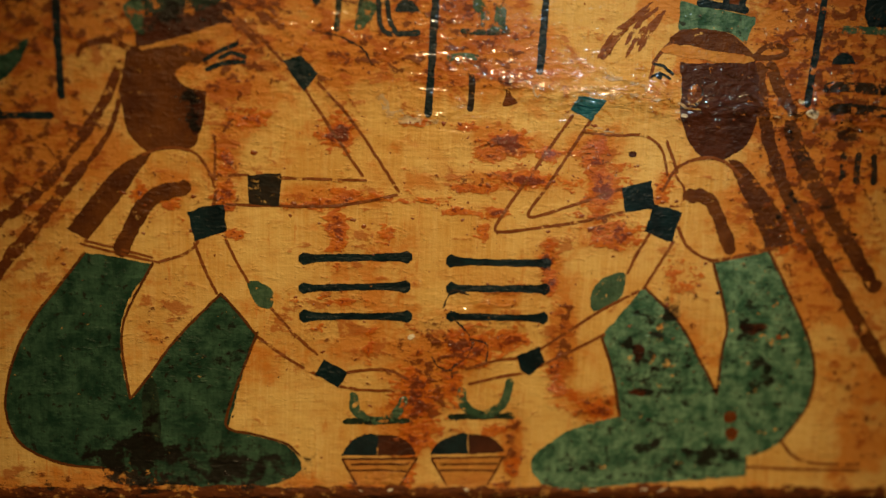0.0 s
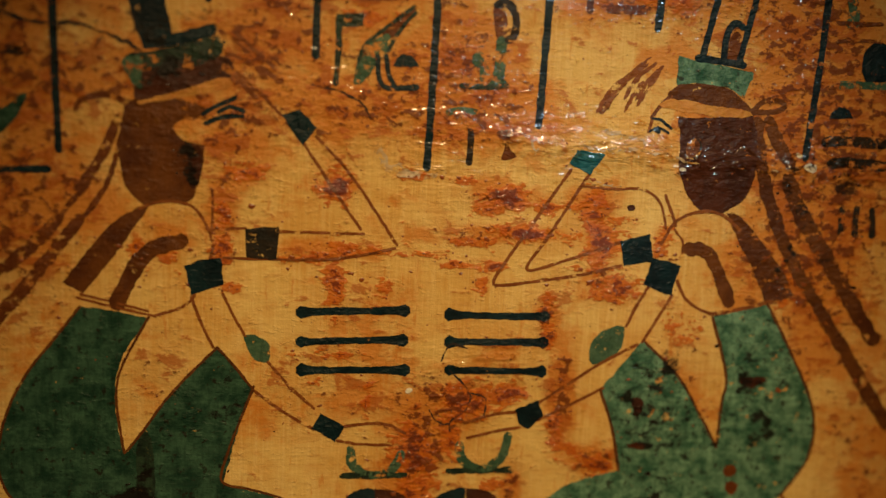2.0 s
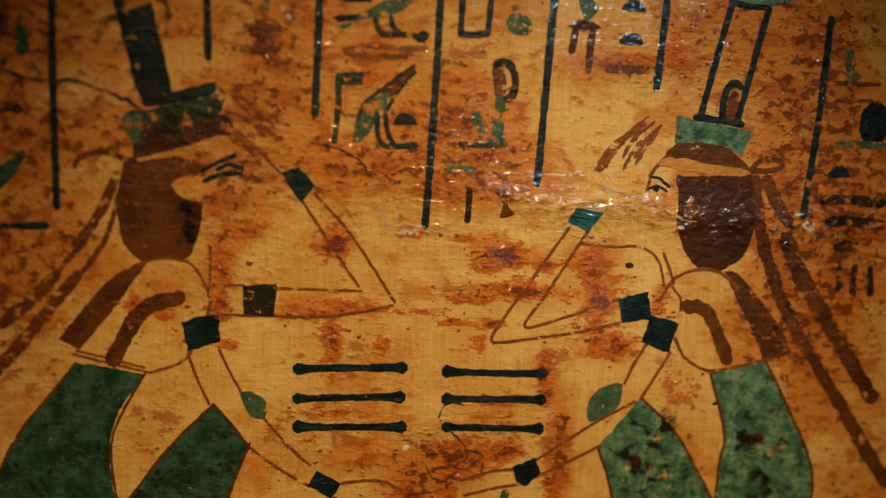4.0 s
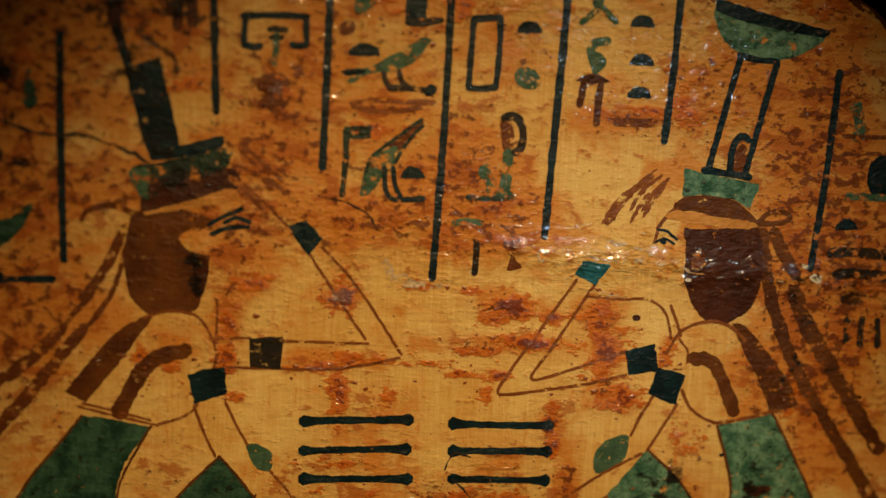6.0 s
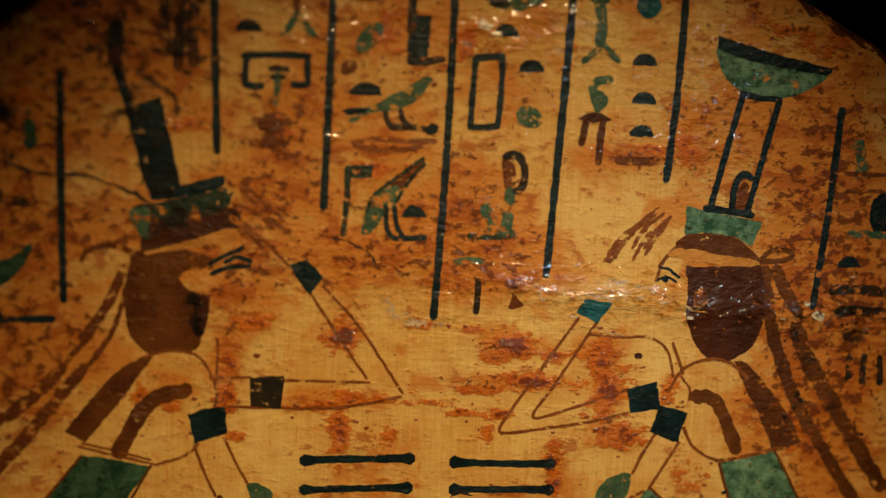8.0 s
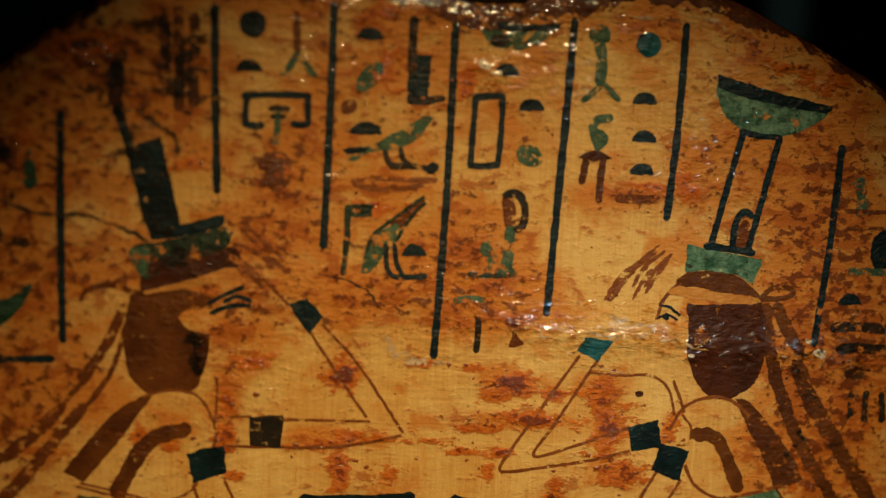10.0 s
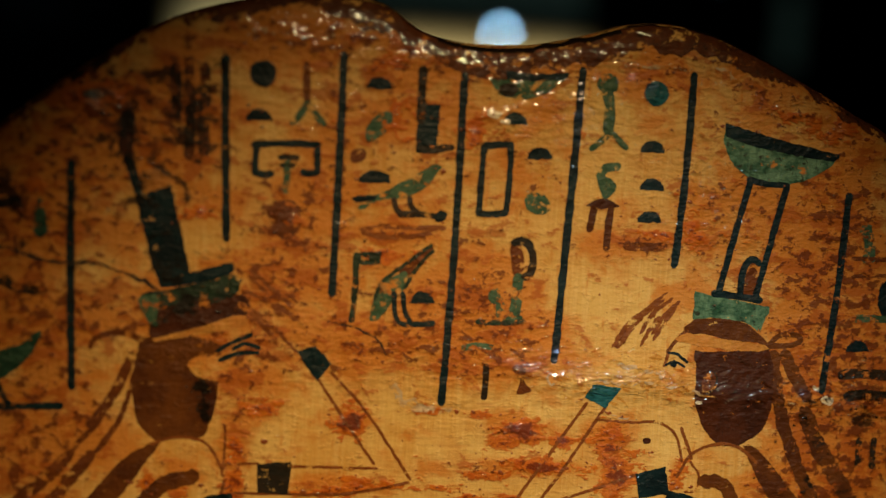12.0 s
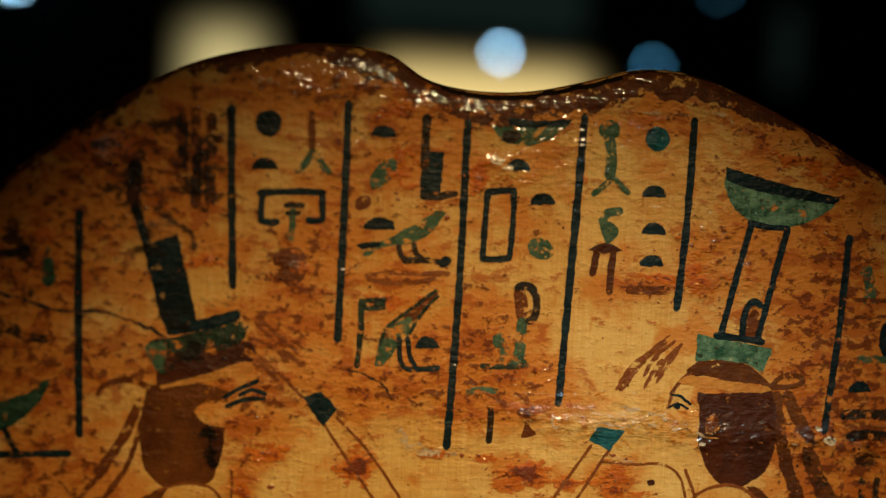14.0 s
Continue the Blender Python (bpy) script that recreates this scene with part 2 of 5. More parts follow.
# pale gesso losses, and the whitish sheen painted along the break
PALE = pigment("pale_loss_and_sheen", (0.55, 0.42, 0.28), (0.48, 0.30, 0.13), 0.22, 0.45, 150)
# white for glints painted on the varnish
WHITE = pigment("white_glint_paint", (0.78, 0.72, 0.60), (0.70, 0.60, 0.42), 0.05, 0.4, 150, 0, 0.6)
CRUST = plain("resin_crust", (0.26, 0.058, 0.007), 0.30, 0, 0.0002, 900, 1.0)
TAR = plain("black_resin", (0.012, 0.007, 0.004), 0.25, 0, 0.0004, 500, 1.0)
GLOSS = clear_film("clear_varnish")
CRACK = plain("crack_dark", (0.018, 0.008, 0.004), 0.8)
STONE = plain("dark_plinth_paint", (0.012, 0.011, 0.010), 0.6, 0, 0.0002, 400)
WALL = plain("dark_hall_paint", (0.020, 0.024, 0.022), 0.85, 0, 0.001, 120)
FLOOR = plain("dark_hall_floor", (0.02, 0.018, 0.016), 0.45, 0, 0.0005, 60)
METAL = plain("black_metal", (0.02, 0.02, 0.02), 0.4, 1.0)
COOL = glow("cool_lamp_lens", (0.36, 0.70, 0.95), 17.0)
COOL_DIM = glow("dim_cool_lamp_lens", (0.08, 0.31, 0.50), 4.7)
COOL_FAINT = glow("faint_cool_lamp_lens", (0.06, 0.22, 0.34), 1.25)
WARM = wash_glow("warm_strip_lens", (1.0, 0.74, 0.28), 0.95, 1.54, 1.645, -0.067, 0.51)
WARM_SIDE = wash_glow("warm_side_lens", (0.95, 0.78, 0.34), 0.75, 1.56, 1.703, -0.484, -0.222)
# faint emission standing in for dim light on the far wall
WALL_HAZE = glow("wall_haze_glow", (0.40, 0.75, 0.62), 0.013)

# ---- the hall ----


def link(name, bm, material, parent=None, label="", zones=False):
    me = bpy.data.meshes.new(name)
    bm.normal_update()
    bm.to_mesh(me)
    bm.free()
    if zones:
        lay_zones(me)
    me.materials.append(material)
    ob = new(name, me)
    if parent:
        ob.parent = parent
    if label:
        ob["label"] = label
    return ob


def part(name, bm, material, parent, label="", zones=False):
    return link(name, bm, material, parent, label, zones)


def block(lo, hi, bevel=0.0, seg=2):
    bm = bmesh.new()
    bmesh.ops.create_cube(bm, size=1)
    for v in bm.verts:
        v.co = [lo[i] + (v.co[i] + 0.5) * (hi[i] - lo[i]) for i in range(3)]
    if bevel:
        bmesh.ops.bevel(bm, geom=bm.edges[:], offset=bevel, segments=seg, affect="EDGES")
    return bm


for name, lo, hi, m in (
    ("floor", (-2.6, -2.6, -0.1), (2.6, 1.72, 0), FLOOR),
    ("ceiling", (-2.6, -2.6, 3.0), (2.6, 1.72, 3.1), WALL),
    ("wall_north", (-2.6, 1.62, 0), (2.6, 1.72, 3.0), WALL),
    ("wall_south", (-2.6, -2.6, 0), (2.6, -2.5, 3.0), WALL),
    ("wall_west", (-2.6, -2.5, 0), (-2.5, 1.62, 3.0), WALL),
    ("wall_east", (2.5, -2.5, 0), (2.6, 1.62, 3.0), WALL),
):
    tagged(link(name, block(lo, hi), m), "dark matt painted museum hall surface", name.split("_")[0], kind="structure")


def disc_solid(r, depth, seg=40):
    bm = bmesh.new()
    bmesh.ops.create_cone(bm, cap_ends=True, segments=seg, radius1=r, radius2=r, depth=depth)
    bmesh.ops.rotate(bm, verts=bm.verts, matrix=Matrix.Rotation(radians(90), 3, "X"))
    return bm


def wall_lamp(x, z, r, lens, label):
    """Round spotlight on the far wall, its glowing lens facing the camera."""
    base = bpy.data.objects.new("wall_spotlight", None)
    scene.collection.objects.link(base)
    base.location = (x, 1.62, z)
    body = disc_solid(r + 0.006, 0.03)
    bmesh.ops.translate(body, verts=body.verts, vec=(0, -0.015, 0))
    part("housing", body, METAL, base)
    glass = disc_solid(r, 0.006)
    bmesh.ops.translate(glass, verts=glass.verts, vec=(0, -0.034, 0))
    part("lens", glass, lens, base)
    tagged(base, label, "spotlight", "lamps on the far wall")


wall_lamp(0.254, 1.634, 0.010, COOL, "bright cool white round spotlight on the dark wall")
wall_lamp(0.606, 1.624, 0.010, COOL_DIM, "dim blue round spotlight on the dark wall")
wall_lamp(-0.800, 1.715, 0.010, COOL, "bright cool white round spotlight on the dark wall")
wall_lamp(0.754, 1.804, 0.010, COOL_FAINT, "faint blue round spotlight on the dark wall")



def shelf_light(name, x0, x1, z0, z1, lens, label, category):
    body = tagged(link(name, block((x0, 1.590, z0), (x1, 1.62, z1), 0.004), METAL), label, category)
    part("lens", block((x0 + 0.003, 1.584, z0 + 0.003), (x1 - 0.003, 1.589, z1 - 0.003)), lens, body)


shelf_light("lit_shelf", -0.057, 0.500, 1.493, 1.672, WARM, "warm glowing shelf light on the dark wall", "shelf light")
shelf_light("lit_shelf", -0.474, -0.232, 1.493, 1.713, WARM_SIDE, "small upright warm light on the dark wall", "shelf light")
# added glowing sheets that give the wall its dim haze
shelf_light("wall_haze_sheet", -0.06, 0.445, 1.675, 1.900, WALL_HAZE, "very dim greenish haze on the dark wall, shown by an added glowing sheet", "lightbox")
shelf_light("wall_haze_sheet", 0.90, 0.95, 1.60, 1.78, WALL_HAZE, "very dim greenish haze on the dark wall, shown by an added glowing sheet", "lightbox")

# ---- the coffin's foot panel ----
BASE = 1.2  # height of the panel's own origin; panel measures are in millimetres
FOOT = -188.0
KNOTS = [(-268.3, -70.3), (-252.3, 9.7), (-224.3, 81.7), (-196.3, 111.7), (-157.7, 142.0), (-123.1, 163.0), (-85.4, 174.0), (-56.6, 176.6), (-34.5, 173.8), (-16.6, 163.5), (6.1, 159.8), (31.4, 161.4), (59.1, 168.3), (74.4, 173.0), (92.6, 174.6), (111.5, 171.9), (126.0, 167.0), (140.0, 161.4), (155.5, 154.2), (169.0, 148.2), (183.0, 140.8), (203.0, 130.5), (227.9, 101.5), (243.9, 41.5), (255.9, -48.5)]
SIDE = (-250.0, 252.0)


def crest(u):
    """Height of the panel's top edge: two humps with a hollow between, on a broad arch."""
    k = KNOTS
    i = min(max(sum(1 for a, _ in k if a <= u) - 1, 0), len(k) - 2)
    (u0, v0), (u1, v1) = k[i], k[i + 1]
    a, b = k[max(i - 1, 0)], k[min(i + 2, len(k) - 1)]
    s0, s1 = (v1 - a[1]) / (u1 - a[0]), (b[1] - v0) / (b[0] - u0)
    h, t = u1 - u0, (u - u0) / (u1 - u0)
    return (2 * t**3 - 3 * t**2 + 1) * v0 + (t**3 - 2 * t**2 + t) * h * s0 + (3 * t**2 - 2 * t**3) * v1 + (t**3 - t**2) * h * s1


EDGE = 11.0
RIDGE = [(-50.4, 31.2), (-4.5, 22.4), (53.3, 10.9), (87.8, 10.5), (134.1, 7.7), (175.8, 4.6), (209.1, 4.1)]


def ridge(u):
    """Height of the old break that runs across the panel."""
    return float(np.interp(u, [p[0] for p in RIDGE], [p[1] for p in RIDGE]))


def swell(u):
    """How far the break stands out, in millimetres."""
    return 0.45 * min(max((u + 20) / 60, 0.15), 1.0)


def depth(u, v):
    """How far the worn front lies behind its plane, in millimetres; the top edge is rounded over."""
    slope = (crest(u + 1) - crest(u - 1)) / 2
    d = max((crest(u) - v) / math.sqrt(1 + slope * slope), 0)
    y = 0.18 * noise.noise((u * 0.03, v * 0.03, 1.0)) + 0.10 * noise.noise((u * 0.09, v * 0.09, 5.0))
    if d < EDGE:
        y += 8.0 * (1 - math.sqrt(max(1 - (1 - d / EDGE) ** 2, 0)))
    w = (v - ridge(u)) / 4.0
    if abs(w) < 4:
        y -= swell(u) * math.exp(-w * w) * (1 + 0.6 * noise.noise((u * 0.08, v * 0.10, 8.0)))
    low = v - FOOT
    if low < 5:
        y += 5 * (1 - math.sqrt(max(1 - (1 - max(low, 0) / 5) ** 2, 0)))
    return y


def on_panel(u, v, lift=0.0):
    return (u / 1000, (depth(u, v) - lift) / 1000, BASE + v / 1000)


# where stains, black crusts and rumpled varnish crowd: centre, spreads, density; extra density near the sides paints in
# the light's falloff there
STAINED_1 = (
    ((-56, 158), 45, 8.75, 0.69),
    ((91, 154), 35, 7.5, 0.53),
    ((7, 149), 30, 6.25, 0.53),
    ((151, 145), 27.5, 12.5, 0.48),
    ((-30, 140), 62.5, 30, 0.25),
    ((-150, 123), 22.5, 15, 0.77),
    ((-117, 123), 15, 22.5, 0.69),
    ((-44, 122), 15, 20, 0.37),
    ((-173, 108), 30, 20, 0.35),
    ((182, 102), 15, 25, 0.53),
    ((22, 100), 20, 15, 0.32),
    ((125, 94), 17.5, 25, 0.48),
    ((-63, 89), 27.5, 15, 0.35),
    ((-74, 76), 12.5, 17.5, 0.64),
    ((-151, 75), 20, 15, 0.48),
)
STAINED_AND_DIMMED_2 = (
    ((81, 74), 17.5, 5, 0.64),
    ((-182, 74), 17.5, 15, 0.59),
    ((-27, 74), 27.5, 3, 0.53),
    ((-191, 66), 30, 62.5, 0.4),
    ((171, 65), 17.5, 27.5, 0.64),
    ((-46, 57), 20, 15, 0.3),
    ((14, 56), 12.5, 15, 0.53),
    ((180, 54), 30, 50, 0.4),
    ((-76, 46), 15, 12.5, 0.69),
    ((-26, 42), 30, 15, 0.35),
    ((15, 38), 22.5, 15, 0.59),
    ((-115, 34), 20, 10, 0.5),
    ((-148, 33), 27.5, 10, 0.64),
    ((-181, 32), 17.5, 15, 0.59),
    ((196, 28), 20, 27.5, 0.6),
)
STAINED_AND_DIMMED_3 = (
    ((25, 23), 30, 11.2, 0.65),
    ((-36, 21), 27.5, 10, 0.6),
    ((-86, 18), 17.5, 11.2, 0.6),
    ((142, 10), 27.5, 20, 0.5),
    ((-86, -1), 11.2, 17.5, 0.55),
    ((-41, -8), 7.5, 8.75, 0.7),
    ((-159, -11), 20, 17.5, 0.5),
    ((32, -13), 12.5, 4, 0.7),
    ((79, -14), 8.75, 7.5, 0.7),
    ((201, -19), 20, 55, 0.35),
    ((-180, -20), 20, 50, 0.35),
    ((191, -28), 22.5, 37.5, 0.55),
    ((30, -30), 27.5, 4, 0.7),
    ((-91, -32), 5.5, 15, 0.6),
    ((188, -33), 17.5, 32.5, 0.55),
)
STAINED_4 = (
    ((-115, -37), 10, 7.5, 0.5),
    ((-179, -39), 15, 30, 0.5),
    ((-40, -40), 20, 3.5, 0.5),
    ((158, -40), 15, 15, 0.5),
    ((84, -50), 12.5, 8.75, 0.6),
    ((-29, -63), 20, 7.5, 0.4),
    ((60, -69), 5.5, 10, 0.85),
    ((-39, -85), 17.5, 10, 0.45),
    ((35, -86), 12.5, 7.5, 0.45),
    ((124, -93), 15, 15, 0.3),
    ((68, -94), 3.5, 7.5, 0.8),
    ((-116, -97), 15, 17.5, 0.3),
    ((6, -106), 15, 7.5, 0.5),
    ((-60, -107), 15, 10, 0.3),
    ((68, -110), 5, 15, 0.95),
)
STAINED_5 = (
    ((20, -111), 10, 8.75, 0.85),
    ((-116, -113), 10, 15, 0.35),
    ((218, -114), 15, 30, 0.45),
    ((168, -114), 11.2, 25, 0.3),
    ((117, -115), 15, 27.5, 0.35),
    ((-38, -117), 17.5, 12.5, 0.35),
    ((2, -131), 11.2, 20, 0.9),
    ((85, -138), 8.75, 6.25, 0.9),
    ((228, -149), 15, 30, 0.4),
    ((46, -156), 4.5, 15, 0.95),
    ((-142, -176), 55, 4.5, 0.32),
    ((-173, -176), 30, 5.5, 0.38),
    ((-48, -176), 15, 5, 0.23),
    ((-10, -179), 87.5, 3, 0.32),
    ((-10, -181), 175, 3, 0.36),
)
STAINED_0 = (((-60, 105), 80, 45, 0.14), ((70, 95), 70, 45, 0.16), ((165, 95), 40, 45, 0.16))
STAINED_AND_DIMMED = STAINED_0 + STAINED_1 + STAINED_AND_DIMMED_2 + STAINED_AND_DIMMED_3 + STAINED_4 + STAINED_5
CRUSTED_1 = (
    ((-162, 139), 30, 7.5, 0.4),
    ((-127, 125), 22.5, 15, 0.35),
    ((-112, 123), 6.25, 20, 0.5),
    ((-183, 119), 30, 12.5, 0.3),
    ((-143, 109), 7.5, 10, 0.6),
    ((-133, 105), 27.5, 22.5, 0.35),
    ((-191, 80), 10, 7.5, 0.5),
    ((-125, 74), 30, 30, 0.25),
    ((-186, 71), 15, 25, 0.4),
    ((-114, 56), 20, 15, 0.3),
    ((-181, 44), 15, 6.25, 0.5),
    ((-126, 39), 15, 7.5, 0.5),
    ((197, 15), 15, 12.5, 0.6),
    ((-105, -6), 3.25, 10, 0.95),
    ((188, -6), 20, 15, 0.3),
    ((175, -42), 20, 30, 0.3),
)
CRUSTED_2 = (
    ((118, -93), 10, 12.5, 0.4),
    ((161, -103), 10, 20, 0.4),
    ((168, -114), 12.5, 22.5, 0.3),
    ((106, -118), 12.5, 22.5, 0.45),
    ((-90, -123), 15, 15, 0.35),
    ((118, -132), 15, 27.5, 0.35),
    ((-125, -146), 3.5, 15, 0.6),
    ((-132, -162), 20, 7.5, 0.95),
    ((141, -164), 22.5, 7.5, 0.6),
    ((78, -167), 15, 7.5, 0.5),
    ((-83, -170), 22.5, 6.5, 0.95),
    ((-119, -175), 17.5, 4, 0.41),
    ((-178, -180), 30, 3.5, 0.27),
    ((-117, -181), 75, 2.25, 0.32),
    ((190, -182), 62.5, 2.5, 0.36),
)
CRUSTED = CRUSTED_1 + CRUSTED_2
RUMPLED_1 = (
    ((78, 162), 20, 4.5, 0.7),
    ((109, 160), 30, 7.5, 0.5),
    ((-56, 158), 40, 6.25, 0.5),
    ((32, 157), 27.5, 3.5, 0.8),
    ((51, 137), 22.5, 15, 0.55),
    ((157, 135), 22.5, 12.5, 0.5),
    ((-84, 132), 17.5, 17.5, 0.3),
    ((18, 127), 6.25, 2, 0.8),
    ((128, 92), 22.5, 20, 0.3),
    ((-52, 77), 7.5, 30, 0.2),
    ((-51, 30), 20, 7.5, 0.25),
    ((2, 25), 10, 22.5, 0.3),
    ((197, 20), 15, 15, 0.4),
    ((134, 18), 17.5, 17.5, 0.15),
    ((48, 17), 25, 7, 0.38),
    ((88, 12), 27.5, 4.5, 0.85),
)
RUMPLED_2 = (
    ((192, 7), 15, 7.5, 0.7),
    ((140, 6), 40, 4, 0.7),
    ((70, 5), 7.5, 6.25, 0.7),
    ((-0, -0), 15, 4, 0.25),
    ((-98, -7), 5, 17.5, 0.4),
    ((6, -13), 40, 12.5, 0.2),
    ((-83, -14), 15, 15, 0.3),
    ((-29, -82), 22.5, 12.5, 0.25),
    ((35, -90), 20, 7.5, 0.4),
    ((25, -92), 15, 5, 0.3),
    ((168, -109), 12.5, 27.5, 0.35),
    ((117, -115), 15, 27.5, 0.4),
    ((-106, -129), 20, 15, 0.2),
    ((130, -167), 32.5, 7.5, 0.5),
    ((-96, -168), 30, 7.5, 0.5),
    ((102, -181), 60, 1.5, 0.36),
)
RUMPLED_0 = (((88, 143), 4.0, 4.0, 0.9), ((18, 127), 5.0, 2.5, 0.8), ((33, 122), 5.0, 4.0, 0.7))
RUMPLED = RUMPLED_0 + RUMPLED_1 + RUMPLED_2
# orange-red resin patches with sharp shores
PATCHED_1 = (
    ((-41, -11), 6.6, 6.1, 1.00),
    ((-40, -55), 4.1, 8.9, 0.80),
    ((-18, -57), 4.1, 3.7, 0.60),
    ((-31, -40), 10.7, 2.6, 0.80),
    ((-51, -44), 10.1, 1.8, 0.80),
    ((37, -13), 8.9, 4.7, 1.00),
    ((27, -19), 5.2, 2.4, 0.80),
    ((57, -17), 7.4, 2.6, 0.90),
    ((47, -29), 13.8, 3.2, 1.00),
    ((20, -34), 9.4, 2.1, 0.80),
    ((4, -40), 9.3, 1.8, 0.70),
    ((16, -45), 8.4, 2.1, 0.80),
    ((33, -45), 4.7, 2.4, 0.80),
    ((-5, -4), 10.2, 1.5, 0.80),
    ((16, -6), 6.2, 1.6, 0.70),
    ((27, -54), 3.7, 3.7, 0.80),
)
PATCHED_2 = (
    ((58, -64), 3.2, 7.0, 1.00),
    ((61, -77), 2.7, 6.0, 0.90),
    ((77, -17), 5.3, 6.3, 0.90),
    ((82, -34), 9.1, 8.0, 0.90),
    ((92, -55), 9.2, 5.4, 0.90),
    ((111, -32), 4.4, 9.1, 0.70),
    ((-91, -24), 3.0, 5.1, 0.90),
    ((-91, -42), 3.7, 5.1, 0.90),
    ((-88, -58), 5.5, 2.6, 0.80),
    ((-82, -6), 7.4, 4.0, 0.80),
    ((-128, -42), 4.4, 6.6, 0.60),
    ((-114, -44), 4.4, 7.7, 0.60),
    ((122, -73), 7.2, 8.2, 0.50),
    ((171, -52), 7.3, 8.2, 0.60),
)
PATCHED_3 = (
    ((-1, -135), 7.0, 12.3, 1.00),
    ((-1, -157), 9.3, 6.2, 0.90),
    ((23, -111), 9.2, 7.2, 1.00),
    ((43, -105), 7.1, 4.4, 0.90),
    ((66, -122), 3.3, 7.3, 0.90),
    ((46, -168), 3.6, 6.9, 0.90),
    ((35, -151), 5.5, 2.9, 0.80),
    ((-24, -109), 2.1, 9.3, 0.70),
    ((-38, -89), 13.1, 2.1, 0.60),
    ((-49, -100), 4.2, 2.7, 0.60),
    ((73, -134), 4.5, 3.4, 0.80),
    ((87, -140), 7.3, 5.7, 0.90),
    ((16, -130), 3.8, 8.4, 0.90),
    ((-13, -173), 9.8, 5.7, 0.70),
)
PATCHED_4 = (
    ((-130, 94), 5.2, 4.8, 0.80),
    ((-152, 129), 11.6, 5.2, 0.70),
    ((-154, 123), 7.0, 3.8, 0.80),
    ((-112, 78), 7.2, 4.4, 0.60),
    ((-73, 80), 7.3, 6.4, 0.70),
    ((-31, 148), 7.4, 3.9, 0.80),
    ((-24, 124), 7.4, 9.8, 0.60),
    ((8, 121), 5.0, 7.4, 0.70),
    ((112, 84), 10.7, 10.3, 0.50),
    ((173, 132), 10.9, 6.2, 0.60),
    ((150, 137), 8.1, 4.1, 0.60),
    ((91, 79), 10.6, 2.1, 0.70),
    ((-181, 86), 11.5, 2.9, 0.60),
    ((-26, 64), 15.0, 3.0, 0.70),
)
PATCHED = PATCHED_1 + PATCHED_2 + PATCHED_3 + PATCHED_4
# where the gesso is cockled
LUMPY = (((60, 140), 90, 22, 0.8), ((145, 110), 45, 40, 0.8), ((-75, 145), 50, 18, 0.7), ((70, 12), 110, 12, 0.6), ((-60, 25), 50, 16, 0.5), ((20, -183), 220, 6, 0.8), ((-175, 60), 30, 60, 0.4), ((20, -95), 30, 20, 0.3))


def lay_zones(me):
    """Writes the densities of the five kinds of ageing, with the painted dimming near the sides, onto a mesh's points.
    """
    co = np.empty(len(me.vertices) * 3)
    me.vertices.foreach_get("co", co)
    u, v = co[0::3] * 1000, (co[2::3] - BASE) * 1000
    for name, zones in (("stain_dim", STAINED_AND_DIMMED), ("dark", CRUSTED), ("gloss", RUMPLED), ("patch", PATCHED), ("lump", LUMPY)):
        clear = np.ones(len(u))
        for (cu, cv), su, sv, k in zones:
            clear *= 1 - k * np.exp(-(((u - cu) / su) ** 2 + ((v - cv) / sv) ** 2) / 2)
        me.attributes.new(name, "FLOAT", "POINT").data.foreach_set("value", 1 - clear)


def panel_mesh():
    bm = bmesh.new()
    cols = []
    n = 350
    for i in range(n + 1):
        u = SIDE[0] + (SIDE[1] - SIDE[0]) * i / n
        top = crest(u)
        col = []
        rows = 250
        for j in range(rows + 1):
            s = j / rows
            col.append((u, FOOT + (top - FOOT) * s))
        ring = [bm.verts.new(on_panel(a, b)) for a, b in col]
        for k in range(1, 7):  # rounding over the edge, finer
            d = EDGE * (1 - k / 7) * 0.25
            ring.insert(-1, bm.verts.new(on_panel(u, top - d)))
        back = 62.0
        ring.append(bm.verts.new((u / 1000, 0.020, BASE + (top + 0.6) / 1000)))
        ring.append(bm.verts.new((u / 1000, 0.045, BASE + (top - 3) / 1000)))
        ring.append(bm.verts.new((u / 1000, back / 1000, BASE + (top - 12) / 1000)))
        ring.append(bm.verts.new((u / 1000, back / 1000, BASE + FOOT / 1000)))
        cols.append(ring)
    for a, b in zip(cols, cols[1:]):
        m = len(a)
        for j in range(m):
            f = bm.faces.new((a[j], b[j], b[(j + 1) % m], a[(j + 1) % m]))
            f.smooth = True
            if m - 5 <= j < m - 1:
                f.material_index = 1
    bm.faces.new(cols[0])
    bm.faces.new(cols[-1][::-1])
    bmesh.ops.recalc_face_normals(bm, faces=bm.faces)
    return bm


panel = link("coffin_foot_panel", panel_mesh(), GESSO, zones=True)
panel.data.materials.append(TAR)
tagged(panel, "yellow varnished coffin foot panel painted with figures and signs", "coffin panel")

plinth = tagged(link("display_plinth", block((-0.34, -0.08, 0), (0.34, 0.18, BASE + FOOT / 1000 - 0.03), 0.006), STONE), "dark painted display plinth under the coffin panel", "plinth")
part("top_slab", block((-0.36, -0.10, BASE + FOOT / 1000 - 0.03), (0.36, 0.20, BASE + FOOT / 1000), 0.004), STONE, plinth)

# ---- paint ----


